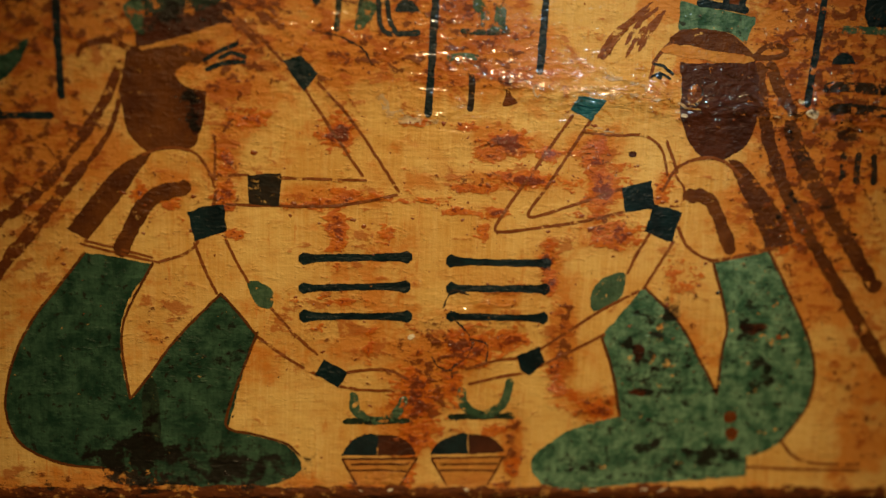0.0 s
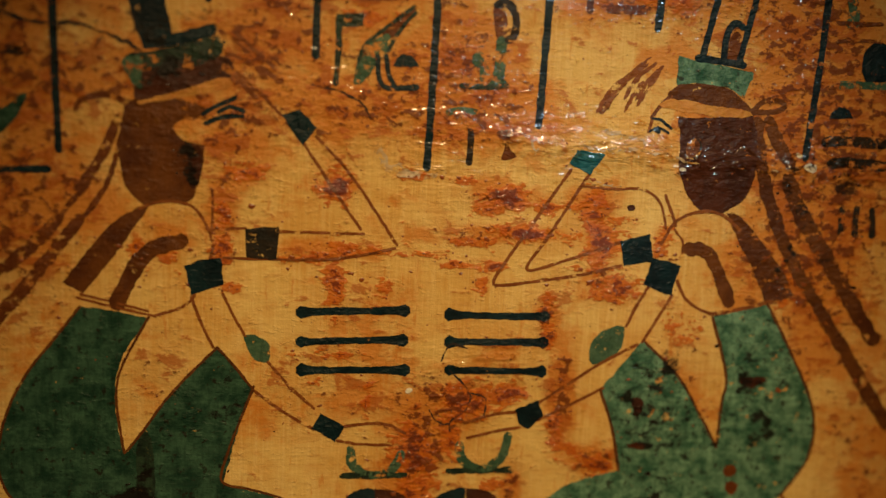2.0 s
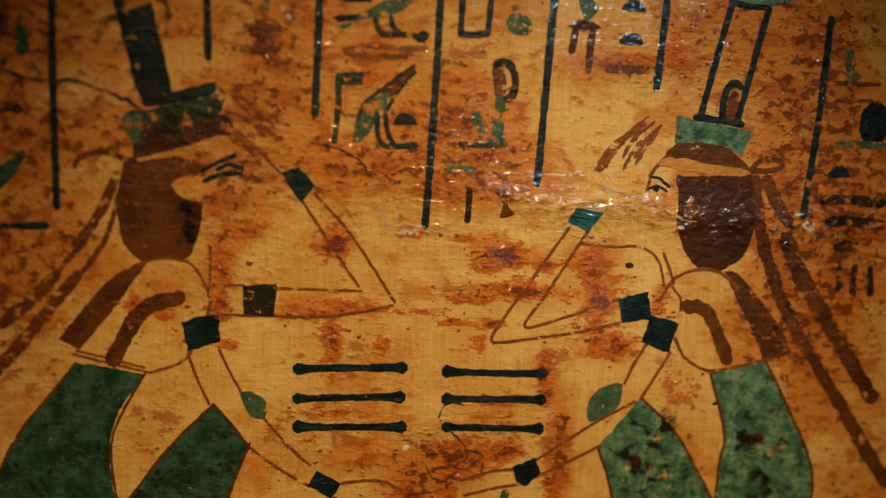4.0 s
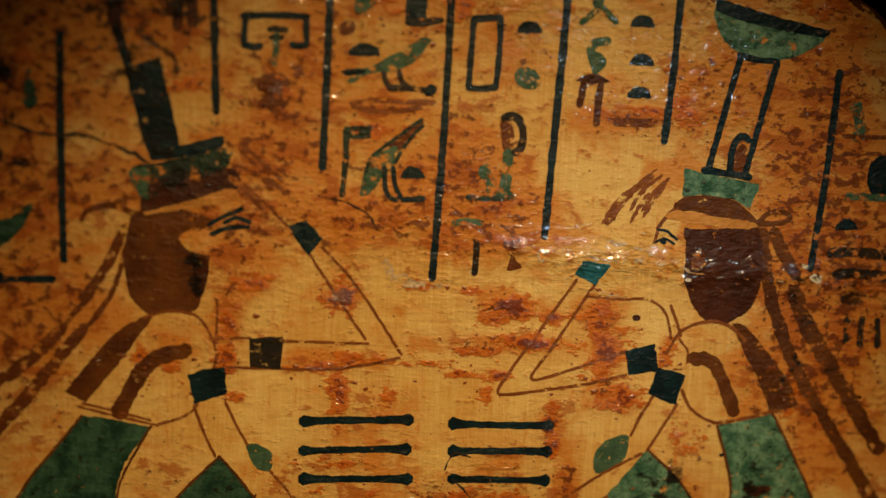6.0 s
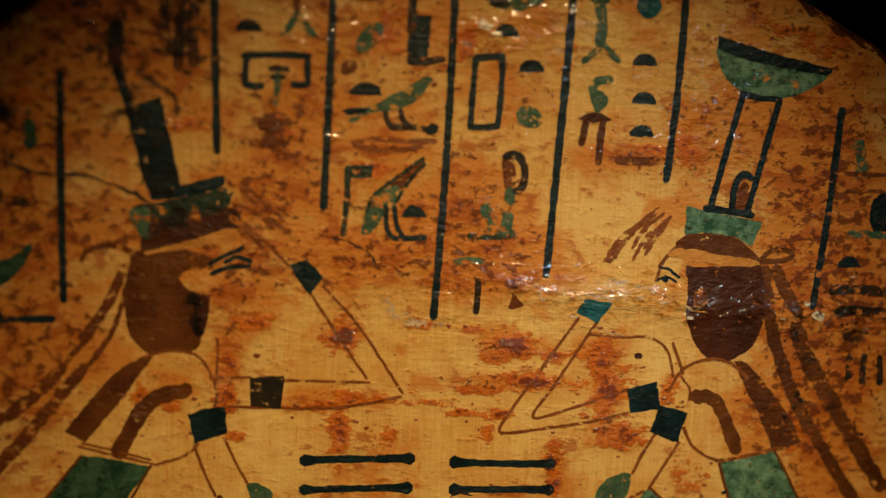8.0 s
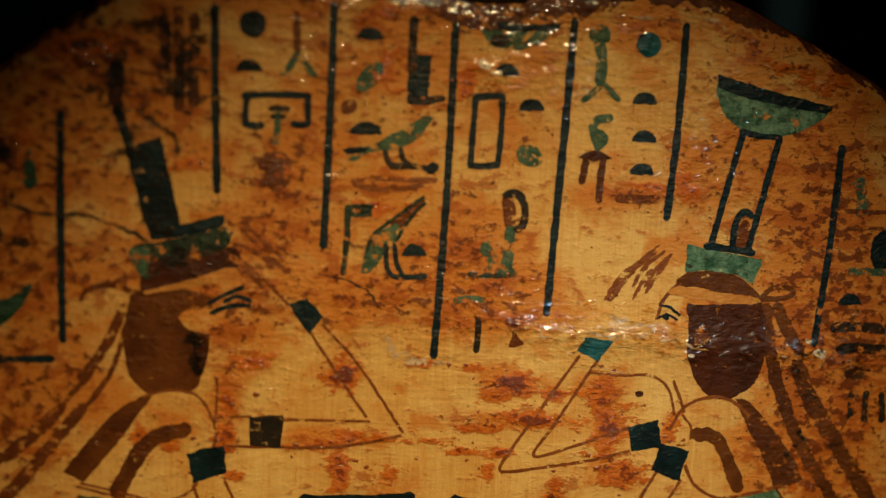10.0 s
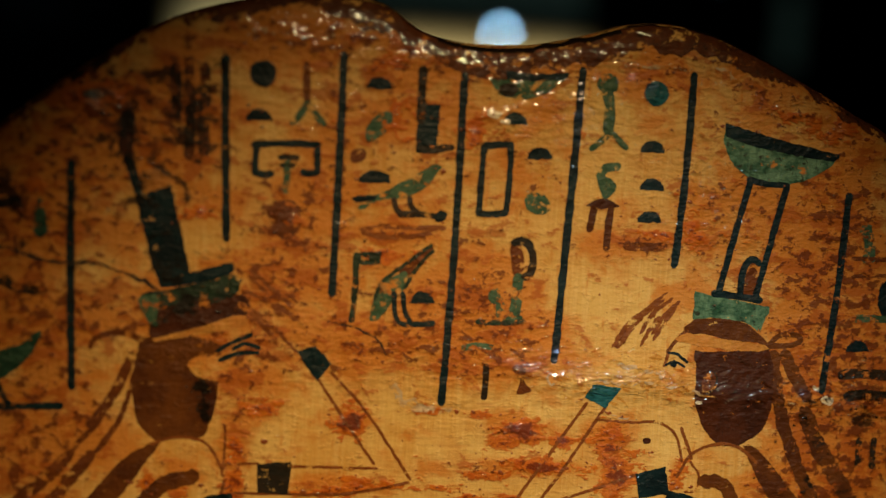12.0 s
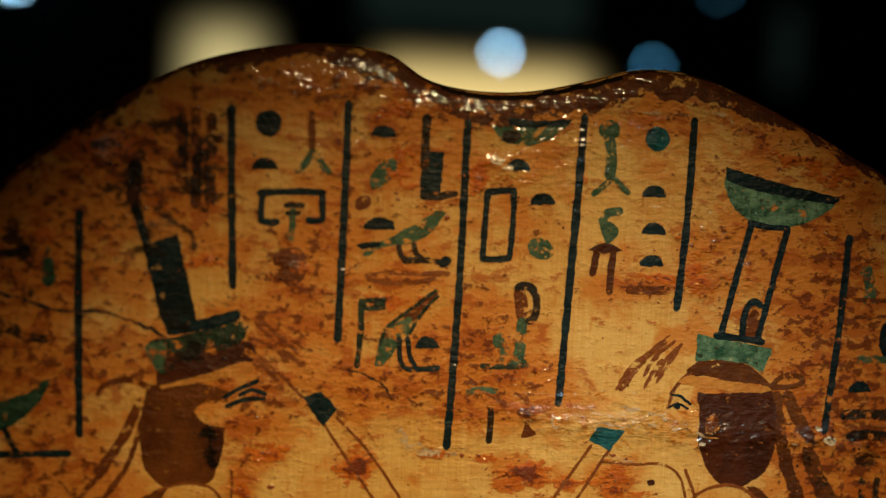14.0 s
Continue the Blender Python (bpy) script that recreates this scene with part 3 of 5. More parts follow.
def spline(pts, closed, step=1.6):
    """A smooth line through the points; a point given twice is a corner."""
    runs, run = [], []
    seq = list(pts) + ([pts[0]] if closed else [])
    for p in seq:
        if run and run[-1] == p:
            runs.append(run)
            run = [p]
        else:
            run.append(p)
    runs.append(run)
    ring = closed and len(runs) == 1
    out = []
    for run in runs:
        if len(run) < 2:
            continue
        for i in range(len(run) - 1):
            p1, p2 = Vector(run[i]), Vector(run[i + 1])
            p0 = Vector(run[i - 1]) if i else (Vector(run[-2]) if ring else p1)
            p3 = Vector(run[i + 2]) if i + 2 < len(run) else (Vector(run[1]) if ring else p2)
            k = max(int((p2 - p1).length / step), 1)
            for j in range(k):
                t = j / k
                out.append(0.5 * (2 * p1 + (p2 - p0) * t + (2 * p0 - 5 * p1 + 4 * p2 - p3) * t * t + (3 * p1 - p0 - 3 * p2 + p3) * t**3))
    if not closed:
        out.append(Vector(pts[-1]))
    return out


def ragged(p, amount, seed):
    a = noise.noise((p.x * 0.35, p.y * 0.35, seed)) + 0.6 * noise.noise((p.x * 1.1, p.y * 1.1, seed + 9))
    b = noise.noise((p.x * 0.35, p.y * 0.35, seed + 40)) + 0.6 * noise.noise((p.x * 1.1, p.y * 1.1, seed + 49))
    return Vector((p.x + amount * a, p.y + amount * b))


COUNT = [0]


def fills(outlines, lift=0.18, amount=0.6):
    """Flat areas of paint inside smooth outlines."""
    bm = bmesh.new()
    for pts in outlines:
        COUNT[0] += 1
        one = bmesh.new()
        ring = [ragged(p, amount, COUNT[0] * 1.7) for p in spline(pts, True)]
        one.faces.new([one.verts.new((p.x, 0, p.y)) for p in ring])
        one.normal_update()
        bmesh.ops.triangulate(one, faces=one.faces[:], ngon_method="EAR_CLIP")
        for _ in range(6):
            long = [e for e in one.edges if e.calc_length() > 3.5]
            if not long:
                break
            bmesh.ops.subdivide_edges(one, edges=long, cuts=1)
            one.normal_update()
            bmesh.ops.triangulate(one, faces=one.faces[:])
        me = bpy.data.meshes.new("scratch")
        one.to_mesh(me)
        one.free()
        bm.from_mesh(me)
        bpy.data.meshes.remove(me)
    for v in bm.verts:
        v.co = on_panel(v.co.x, v.co.z, lift)
    for f in bm.faces:
        f.smooth = True
        if f.calc_center_median().y < 1e9 and f.normal.y > 0:
            f.normal_flip()
    return bm


def strokes(lines, width, lift=0.24, amount=0.24, ends=1.0):
    """Brush lines. ends: width of the tips against the middle."""
    bm = bmesh.new()
    for pts in lines:
        COUNT[0] += 1
        seed = COUNT[0] * 2.3
        mid = spline(pts, False, 1.2)
        n = len(mid)
        rows = []
        for i, p in enumerate(mid):
            d = (mid[min(i + 1, n - 1)] - mid[max(i - 1, 0)]).normalized()
            side = Vector((-d.y, d.x))
            s = abs(2 * i / max(n - 1, 1) - 1)
            w = width / 2 * (1 + (ends - 1) * s**5) * (1 + 0.22 * noise.noise((p.x * 0.12, p.y * 0.12, seed)))
            if i in (0, n - 1):
                w *= 0.9
            q = ragged(p, amount * 0.6, seed)
            rows.append([ragged(q + side * w * k, amount, seed + 3 * k) for k in (-1, 0, 1)])
        for end, (p, q) in ((0, (mid[0], mid[1])), (n, (mid[-1], mid[-2]))):
            tip = p + (p - q).normalized() * width * 0.30 * max(ends, 1.0)
            half = (rows[0 if end == 0 else -1][2] - rows[0 if end == 0 else -1][0]) * 0.22
            row = [tip - half, tip, tip + half]
            rows.insert(0, row) if end == 0 else rows.append(row)
        vs = [[bm.verts.new(on_panel(q.x, q.y, lift)) for q in r] for r in rows]
        for a, b in zip(vs, vs[1:]):
            for k in (0, 1):
                f = bm.faces.new((a[k], a[k + 1], b[k + 1], b[k]))
                f.smooth = True
    bm.normal_update()
    for f in bm.faces:
        if f.normal.y > 0:
            f.normal_flip()
    return bm


def oval(c, a, b, turn=0.0, half=False, n=18):
    """Outline of an oval, or of its upper half on a flat base."""
    out = []
    span = math.pi if half else 2 * math.pi
    for i in range(n + (1 if half else 0)):
        t = span * i / n
        x, y = a * math.cos(t), b * math.sin(t)
        r = radians(turn)
        out.append((c[0] + x * math.cos(r) - y * math.sin(r), c[1] + x * math.sin(r) + y * math.cos(r)))
    if half:
        out = [out[0]] + out + [out[-1]]
    return out


def pieces(make, name, parent, material, shapes, label, rest):
    """Each shape its own part; with rest, the others are parts of the first under that name."""
    first = part(name, make(shapes[0]), material, parent, label, True)
    for s in shapes[1:]:
        part(rest or name, make(s), material, first if rest else parent, "", True)
    return first


def area(name, parent, material, *outlines, lift=0.18, amount=0.6, label="", rest=""):
    return pieces(lambda s: fills([s], lift, amount), name, parent, material, outlines, label, rest)


def brush(name, parent, material, width, *lines, lift=0.24, amount=0.24, ends=1.0, label="", rest=""):
    return pieces(lambda s: strokes([s], width, lift, amount, ends), name, parent, material, lines, label, rest)


def flecks(u, v, su, sv, n, size, flat=1.6, lift=0.2, height=0.5, into=None):
    """Small domed crusts scattered about a centre, thinning outwards."""
    bm = into
    rng = random.Random(int(u * 31 + v * 17 + n))
    for _ in range(n):
        a, b = rng.gauss(u, su), rng.gauss(v, sv)
        if not (FOOT + 2 < b < crest(min(max(a, -245), 245)) - 2) or not -245 < a < 245:
            continue
        s = size * rng.lognormvariate(0, 0.55) * 0.5
        k = 9
        e = flat * rng.uniform(0.6, 1.3)
        turn = rng.gauss(0, 0.35)
        y0 = depth(a, b) - lift
        top = bm.verts.new((a / 1000, (y0 - height * min(s, 1.2)) / 1000, BASE + b / 1000))
        ring = []
        for i in range(k):
            t = 2 * math.pi * i / k
            r = s * rng.uniform(0.45, 1.35)
            x, z = r * e * math.cos(t), r * math.sin(t)
            x, z = x * math.cos(turn) - z * math.sin(turn), x * math.sin(turn) + z * math.cos(turn)
            ring.append(bm.verts.new(((a + x) / 1000, (y0 + 0.1) / 1000, BASE + (b + z) / 1000)))
        for i in range(k):
            f = bm.faces.new((top, ring[(i + 1) % k], ring[i]))
            f.smooth = True


# ---- signs between the ruled columns ----
for line in (
    [(-163.6, 97.3), (-162.8, 52.3), (-161.1, 0.4)],
    [(-101.2, 145.4), (-100.0, 109.0), (-98.0, 67.7)],
    [(-51.3, 150.3), (-51.2, 96.6), (-51.7, 45.9)],
    [(1.3, 145.1), (1.4, 81.4), (0.6, 38.0), (-0.7, -1.4)],
    [(53.8, 150.9), (52.4, 101.5), (49.6, 19.8)],
    [(104.6, 152.1), (104.1, 103.9), (102.0, 65.7)],
    [(182.4, 102.4), (181.0, 59.9), (177.6, 10.1)],
):
    brush("column_line", panel, BLACK, 3.5, line, amount=0.3)


def loaves(centres, a, b):
    for c in centres:
        area("loaf_sign", panel, BLACK, oval(c, a, b, 2, True), lift=0.22, amount=0.6)


loaves([(-85.9, 119.5), (-35.2, 136.3), (-35.3, 95.8), (-11.9, 43.5), (25.3, 124.9), (36.9, 110.4), (87.9, 116.3), (89.0, 99.4), (88.7, 84.9), (193.3, 29.7)], 5.6, 5.2)
loaves([(-35.3, 95.8)], 7.0, 5.6)
area("disc_sign", panel, BLACK, oval([(-85.2, 139.6)][0], 5.8, 5.6), lift=0.22)
# teal here paints the cool glare on a dark disc
area("disc_sign", panel, TEAL_SHEEN, oval([(87.9, 142.5)][0], 5.6, 5.6), lift=0.22)
twig = brush("twig_sign", panel, GLYPH, 3.0, [(-66.0, 128.4), (-69.0, 122.9), (-72.3, 119.5)], [(-66.0, 128.4), (-62.7, 124.4), (-58.6, 119.5)], rest="fork")
brush("stem", twig, WASH, 3.0, [(-67.0, 145.0), (-66.6, 136.5), (-66.0, 127.5)])
bracket = brush("bracket_sign", panel, BLACK, 2.9, [(-88.4, 109.1), (-74.6, 110.5), (-60.2, 110.8)], [(-86.4, 109.2), (-87.2, 102.3), (-87.2, 97.1), (-87.2, 97.1), (-82.6, 96.6), (-79.7, 97.2)], [(-61.2, 110.7), (-60.7, 104.8), (-60.4, 98.9), (-60.4, 98.9), (-64.3, 98.2), (-67.0, 98.6)], rest="end")
brush("tee", bracket, FADED, 2.4, [(-76.8, 104.3), (-73.1, 104.7), (-69.0, 104.7)], [(-75.9, 100.9), (-73.0, 101.3), (-70.6, 101.1)])
brush("stem", bracket, GLYPH, 3.0, [(-73.3, 102.5), (-73.5, 95.5), (-73.7, 87.6)])
area("round_brown_sign", panel, WASH, [(-77.8, 85.4), (-69.9, 85.8), (-66.0, 80.5), (-67.5, 72.9), (-72.9, 68.7), (-79.3, 73.4), (-81.0, 80.3)])
area("leaf_sign", panel, GLYPH, [(-40.4, 115.8), (-39.4, 121.3), (-33.5, 126.8), (-29.2, 126.3), (-30.0, 121.3), (-34.2, 115.3), (-38.6, 113.1)])
area("smudge_sign", panel, WASH, [(-47.0, 107.0), (-43.5, 110.4), (-39.7, 109.1), (-41.2, 104.9), (-45.6, 103.4)], lift=0.14)
seat = area("seat_sign", panel, BLACK, [(-15.6, 131.2), (-15.6, 131.2), (-8.4, 131.4), (-8.4, 131.4), (-9.3, 112.3), (-9.3, 112.3), (-18.5, 111.3), (-18.5, 111.3), (-18.3, 121.7)], lift=0.22)
brush("backrest", seat, FADED, 3.9, [(-16.9, 146.4), (-16.9, 137.6), (-16.9, 123.5)])
brush("foot", seat, FADED, 3.2, [(-17.3, 111.4), (-10.0, 111.8), (-2.3, 113.2)])
bird = area("bird_sign", panel, GLYPH, [(-44.9, 88.4), (-43.3, 84.6), (-39.3, 83.8), (-34.1, 87.8), (-24.2, 89.6), (-16.4, 92.5), (-11.0, 97.3), (-8.2, 101.8), (-6.1, 104.2), (-8.4, 105.7), (-11.6, 104.3), (-18.5, 99.7), (-26.9, 94.6), (-34.2, 90.5), (-39.6, 90.2)])
area("tail", bird, BLACK, [(-45.4, 88.6), (-40.3, 90.1), (-34.1, 89.8), (-37.0, 87.6), (-42.9, 87.0)], lift=0.3)
brush("leg", bird, FADED, 2.7, [(-26.5, 89.2), (-25.5, 84.9), (-22.7, 82.6)], [(-19.8, 90.1), (-18.6, 86.0), (-16.0, 83.5)], [(-23.9, 82.3), (-15.2, 83.0), (-7.7, 82.5)])
area("toe", bird, BLACK, oval([(-5.7, 82.6)][0], 2.8, 2.5), lift=0.30)
brush("mouth_sign", panel, LINE, 2.2, [(-40.4, 75.0), (-29.9, 76.8), (-16.2, 77.1), (-3.7, 77.5)], [(-39.6, 73.5), (-30.9, 72.3), (-21.0, 72.6), (-8.1, 75.5)])
flag = area("flag_sign", panel, OLIVE, [(-42.7, 65.0), (-42.7, 65.0), (-31.1, 65.9), (-31.1, 65.9), (-31.1, 60.2), (-31.1, 60.2), (-39.3, 59.5), (-42.8, 60.3), (-42.8, 60.3)])
brush("pole", flag, OLIVE, 2.8, [(-41.7, 63.6), (-41.6, 49.9), (-42.7, 34.4)])
bird = area("bird_sign", panel, GLYPH, [(-31.9, 49.7), (-26.4, 54.4), (-19.8, 57.5), (-18.6, 54.1), (-20.6, 49.0), (-24.2, 44.6), (-27.5, 39.4), (-31.8, 34.9), (-34.5, 34.8), (-33.9, 42.3)], lift=0.22)
area("breast", bird, WASH, [(-9.6, 69.8), (-13.7, 66.3), (-19.0, 61.6), (-22.8, 57.1), (-19.1, 54.1), (-16.8, 57.2), (-13.0, 62.4), (-8.4, 66.6), (-7.8, 68.9)], lift=0.14)
brush("leg", bird, BLACK, 2.4, [(-24.3, 47.8), (-23.7, 39.6), (-21.7, 34.9), (-18.7, 33.8), (-18.7, 33.8), (-12.9, 34.0), (-6.1, 34.9)], [(-20.6, 48.0), (-19.2, 39.8), (-16.4, 34.6)])
brush("wing_line", bird, OLIVE, 1.7, [(-8.8, 69.8), (-15.6, 64.5), (-25.2, 56.5), (-30.7, 51.2), (-32.7, 44.2)], [(-8.0, 67.1), (-12.5, 62.4), (-16.7, 56.2), (-19.9, 49.8)])
bowl = area("bowl_sign", panel, GLYPH, [(11.5, 144.3), (11.5, 144.3), (15.8, 138.6), (24.6, 135.9), (33.9, 137.5), (42.0, 142.0), (47.3, 147.0), (47.3, 147.0), (34.6, 146.7), (20.7, 145.1)], label="green bowl sign with a dark rim")
area("rim", bowl, BLACK, [(19.3, 148.0), (19.3, 148.0), (32.0, 147.5), (47.4, 148.8), (47.4, 148.8), (46.3, 146.0), (46.3, 146.0), (32.2, 144.3), (20.0, 144.1), (20.0, 144.1)], lift=0.30)
area("shadow_mark", bowl, FADED, oval([(21.1, 139.7)][0], 4.2, 3), lift=0.30)
brush("block_sign", panel, BLACK, 3.0, [(11.6, 114.7), (18.1, 115.5), (23.7, 115.8), (23.7, 115.8), (24.0, 102.7), (23.4, 85.9), (23.4, 85.9), (17.3, 84.6), (11.2, 84.9), (11.2, 84.9), (11.4, 99.6), (11.8, 114.7)])
area("pebble_sign", panel, GLYPH, oval([(37.3, 90.6)][0], 6.2, 4.8, -20))
seated = brush("seated_sign", panel, GLYPH, 5.4, [(30.7, 57.4), (30.7, 48.5), (29.7, 38.8)])
area("face", seated, WASH, [(26.7, 72.0), (30.3, 72.2), (32.9, 66.8), (32.3, 59.2), (28.9, 57.6), (26.9, 64.7)], lift=0.14)
brush("loop", seated, FADED, 3.6, [(27.5, 72.3), (30.9, 73.7), (34.9, 71.7), (36.9, 65.3), (35.7, 58.9), (33.2, 57.3)], label="faded black loop")
brush("base", seated, OLIVE, 2.6, [(13.2, 36.5), (24.0, 36.3), (34.5, 37.3)])
area("knob", seated, GLYPH, oval([(20.9, 48.3)][0], 3.6, 3.8), [(21.4, 45.5), (24.9, 45.7), (27.0, 41.5), (30.9, 40.9), (33.9, 37.5), (22.9, 36.5), (21.9, 41.0)], lift=0.16)
brush("dash_sign", panel, GLYPH, 3.0, [(7.8, 24.3), (13.4, 25.5), (20.6, 25.2)])
brush("dash_sign", panel, FADED, 2.8, [(18.5, 16.8), (18.8, 10.1), (18.5, 1.7)])
area("curl_sign", panel, WASH, [(30.0, 16.3), (37.0, 17.4), (36.4, 10.4), (40.3, 5.6), (33.1, 4.3), (34.3, 10.3)], lift=0.14)
brush("ring_sign", panel, PALE, 0.9, [(47.3, 13.9), (49.4, 14.0), (50.7, 10.4), (49.2, 8.7), (47.2, 10.8), (47.3, 13.9)])
figure = brush("standing_sign", panel, GLYPH, 5.0, [(65.3, 143.4), (67.0, 133.5), (66.9, 124.2)])
area("head", figure, GLYPH, oval([(65.4, 145.2)][0], 4.8, 4.4))
brush("leg", figure, GLYPH, 2.6, [(68.7, 124.2), (64.3, 119.9), (59.8, 116.1)], [(69.3, 123.7), (72.6, 120.3), (76.0, 117.4)])
coil = area("coil_sign", panel, GLYPH, [(63.5, 105.0), (67.7, 104.5), (72.7, 100.9), (70.9, 96.2), (67.1, 94.0), (65.0, 98.7)])
brush("tip", coil, GLYPH, 4.0, [(72.9, 109.1), (67.2, 108.0), (64.6, 103.8)])
stool = area("stool_sign", panel, UMBER, [(58.8, 90.5), (58.8, 90.5), (62.5, 93.0), (66.8, 94.5), (72.1, 93.2), (74.9, 91.1), (74.9, 91.1), (66.7, 89.7)])
brush("leg", stool, BROWN, 3.2, [(63.0, 90.2), (62.3, 85.1), (61.6, 80.0)], [(70.8, 90.6), (70.1, 81.6), (70.0, 71.9)])
brush("wash_band", panel, WASH, 4.0, [(78.8, 73.9), (87.6, 73.7), (97.4, 74.1)])
for pts in ([(191.7, 87.5), (194.5, 80.4), (194.6, 73.2)], ):
    brush("bottle_sign", panel, GLYPH, 5.2, pts, ends=1.5)
brush("rule_sign", panel, WASH, 1.9, [(186.8, 73.2), (196.5, 73.3), (209.1, 73.8)], [(188.0, 65.0), (198.6, 65.9), (209.8, 65.8)])
brush("bar_sign", panel, GLYPH, 3.6, [(186.4, 44.9), (197.5, 45.5), (214.5, 45.5)])
area("oval_sign", panel, BLACK, oval([(208.5, 55.5)][0], 7.5, 10.5))
brush("smear_sign", panel, FADED, 5.0, [(186.4, 18.5), (197.0, 19.3), (216.8, 18.7)], [(190.0, 8.5), (200.7, 9.3), (217.8, 8.1)])
for pts in ([(198.6, -12.3), (198.7, -18.0), (198.8, -24.2)], [(205.9, -12.1), (205.8, -18.6), (206.0, -25.0)], [(213.4, -12.6), (214.4, -18.8), (214.9, -25.3)]):
    brush("tally_stroke", panel, FADED, 3.0, pts, ends=1.2)
bird = area("bird_sign", panel, GREEN, [(-174.1, 24.4), (-178.3, 23.3), (-181.8, 18.7), (-189.9, 16.0), (-199.1, 11.3), (-198.9, -0.0), (-187.4, 5.2), (-179.1, 13.4), (-175.5, 19.9)])
brush("leg", bird, BLACK, 2.6, [(-192.4, 2.6), (-189.5, -4.0), (-186.2, -8.4)])
brush("base", bird, BLACK, 3.0, [(-201.1, -9.2), (-184.7, -8.6), (-165.4, -7.7)], ends=1.2)
area("bottle_sign", panel, GREEN, [(-176.3, 81.5), (-173.9, 76.3), (-172.7, 66.6), (-177.3, 65.0), (-178.4, 71.2)])
brush("dark_stroke_sign", panel, FADED, 3.6, [(-200.3, 77.5), (-191.1, 78.4), (-184.6, 80.6)], [(-202.0, 44.8), (-192.7, 43.9), (-188.1, 46.5)], [(-188.1, 44.1), (-181.1, 42.4), (-175.9, 42.0)])
brush("dark_wash_strip", panel, WASH, 4.6, [(-116.4, 143.3), (-115.3, 122.8), (-115.1, 102.1)], [(-109.4, 141.3), (-109.1, 123.2), (-109.1, 103.2)], [(-122.0, 140.6), (-121.0, 124.9), (-121.5, 107.9)], amount=0.5, lift=0.13)
brush("dark_wash_strip", panel, UMBER, 6.0, [(-140.7, 119.0), (-141.3, 106.9), (-139.7, 99.2)], amount=0.9, lift=0.13)

# bars and offerings between the two figures
for pts in ([(-55.9, -68.7), (-31.6, -67.6), (-7.6, -66.8)], [(-55.7, -82.5), (-31.3, -81.4), (-8.0, -80.7)], [(-55.2, -95.8), (-31.0, -95.4), (-6.7, -95.0)], [(12.2, -68.2), (34.3, -68.4), (58.0, -68.1)], [(12.7, -81.3), (34.9, -80.8), (58.1, -80.6)], [(13.3, -94.6), (35.6, -94.7), (57.9, -94.6)]):
    brush("green_black_bar", panel, BLACK, 3.3, pts, ends=2.0, amount=0.3)
for u, base in (([(-31.2, -133.2), (-29.9, -141.0), (-23.1, -146.0), (-12.4, -144.2), (-7.0, -135.2)], [(-35.1, -146.9), (-21.7, -146.3), (-5.0, -146.1)]), ([(20.1, -130.4), (21.8, -138.3), (31.9, -142.7), (40.9, -135.9), (43.1, -125.7)], [(15.0, -144.0), (29.7, -143.6), (45.7, -143.2)])):
    cup = brush("cup_sign", panel, GLYPH, 4.2, u, amount=0.5)
    brush("foot", cup, OLIVE, 3.0, base, amount=0.6)
for dark, red, hatch in (
    ([(-36.4, -163.5), (-36.4, -163.5), (-32.2, -156.7), (-24.3, -152.7), (-19.4, -153.0), (-19.4, -153.0), (-19.1, -163.5), (-19.1, -163.5)], [(-19.1, -153.0), (-19.1, -153.0), (-10.8, -153.8), (-3.0, -158.3), (-0.4, -163.4), (-0.4, -163.4), (-18.9, -163.5), (-18.9, -163.5)], (([(-35.8, -165.5), (-18.5, -165.2), (-0.1, -164.9)]), ([(-31.4, -168.1), (-18.5, -167.8), (-4.3, -168.0)]), ([(-32.4, -171.2), (-18.4, -170.9), (-4.8, -171.5)]), ([(-35.8, -165.2), (-32.4, -171.8), (-28.5, -178.4)]), ([(-0.1, -164.6), (-4.2, -171.7), (-7.8, -178.4)]))),
    ([(6.1, -162.8), (6.1, -162.8), (10.5, -156.5), (18.6, -152.8), (23.8, -152.5), (23.8, -152.5), (24.5, -162.8), (24.5, -162.8)], [(24.3, -152.5), (24.3, -152.5), (32.9, -153.3), (39.7, -157.3), (42.5, -161.8), (42.5, -161.8), (24.8, -162.8), (24.8, -162.8)], (([(6.8, -164.8), (25.1, -164.5), (42.3, -163.9)]), ([(11.5, -168.0), (25.3, -167.7), (38.6, -167.6)]), ([(11.1, -171.1), (25.4, -170.8), (37.6, -171.1)]), ([(7.0, -165.1), (10.6, -171.7), (14.7, -178.4)]), ([(41.7, -163.9), (38.2, -171.7), (34.6, -178.4)]))),
):
    basket = area("offering_loaf", panel, BLACK, dark, lift=0.22)
    area("brown_half", basket, UMBER, red, lift=0.20)
    area("woven_body", basket, BAND, [hatch[0][0], hatch[0][0], hatch[0][2], hatch[0][2], hatch[4][2], hatch[4][2], hatch[3][2], hatch[3][2]], lift=0.12)
    brush("hatching", basket, BROWN, 1.1, *hatch)

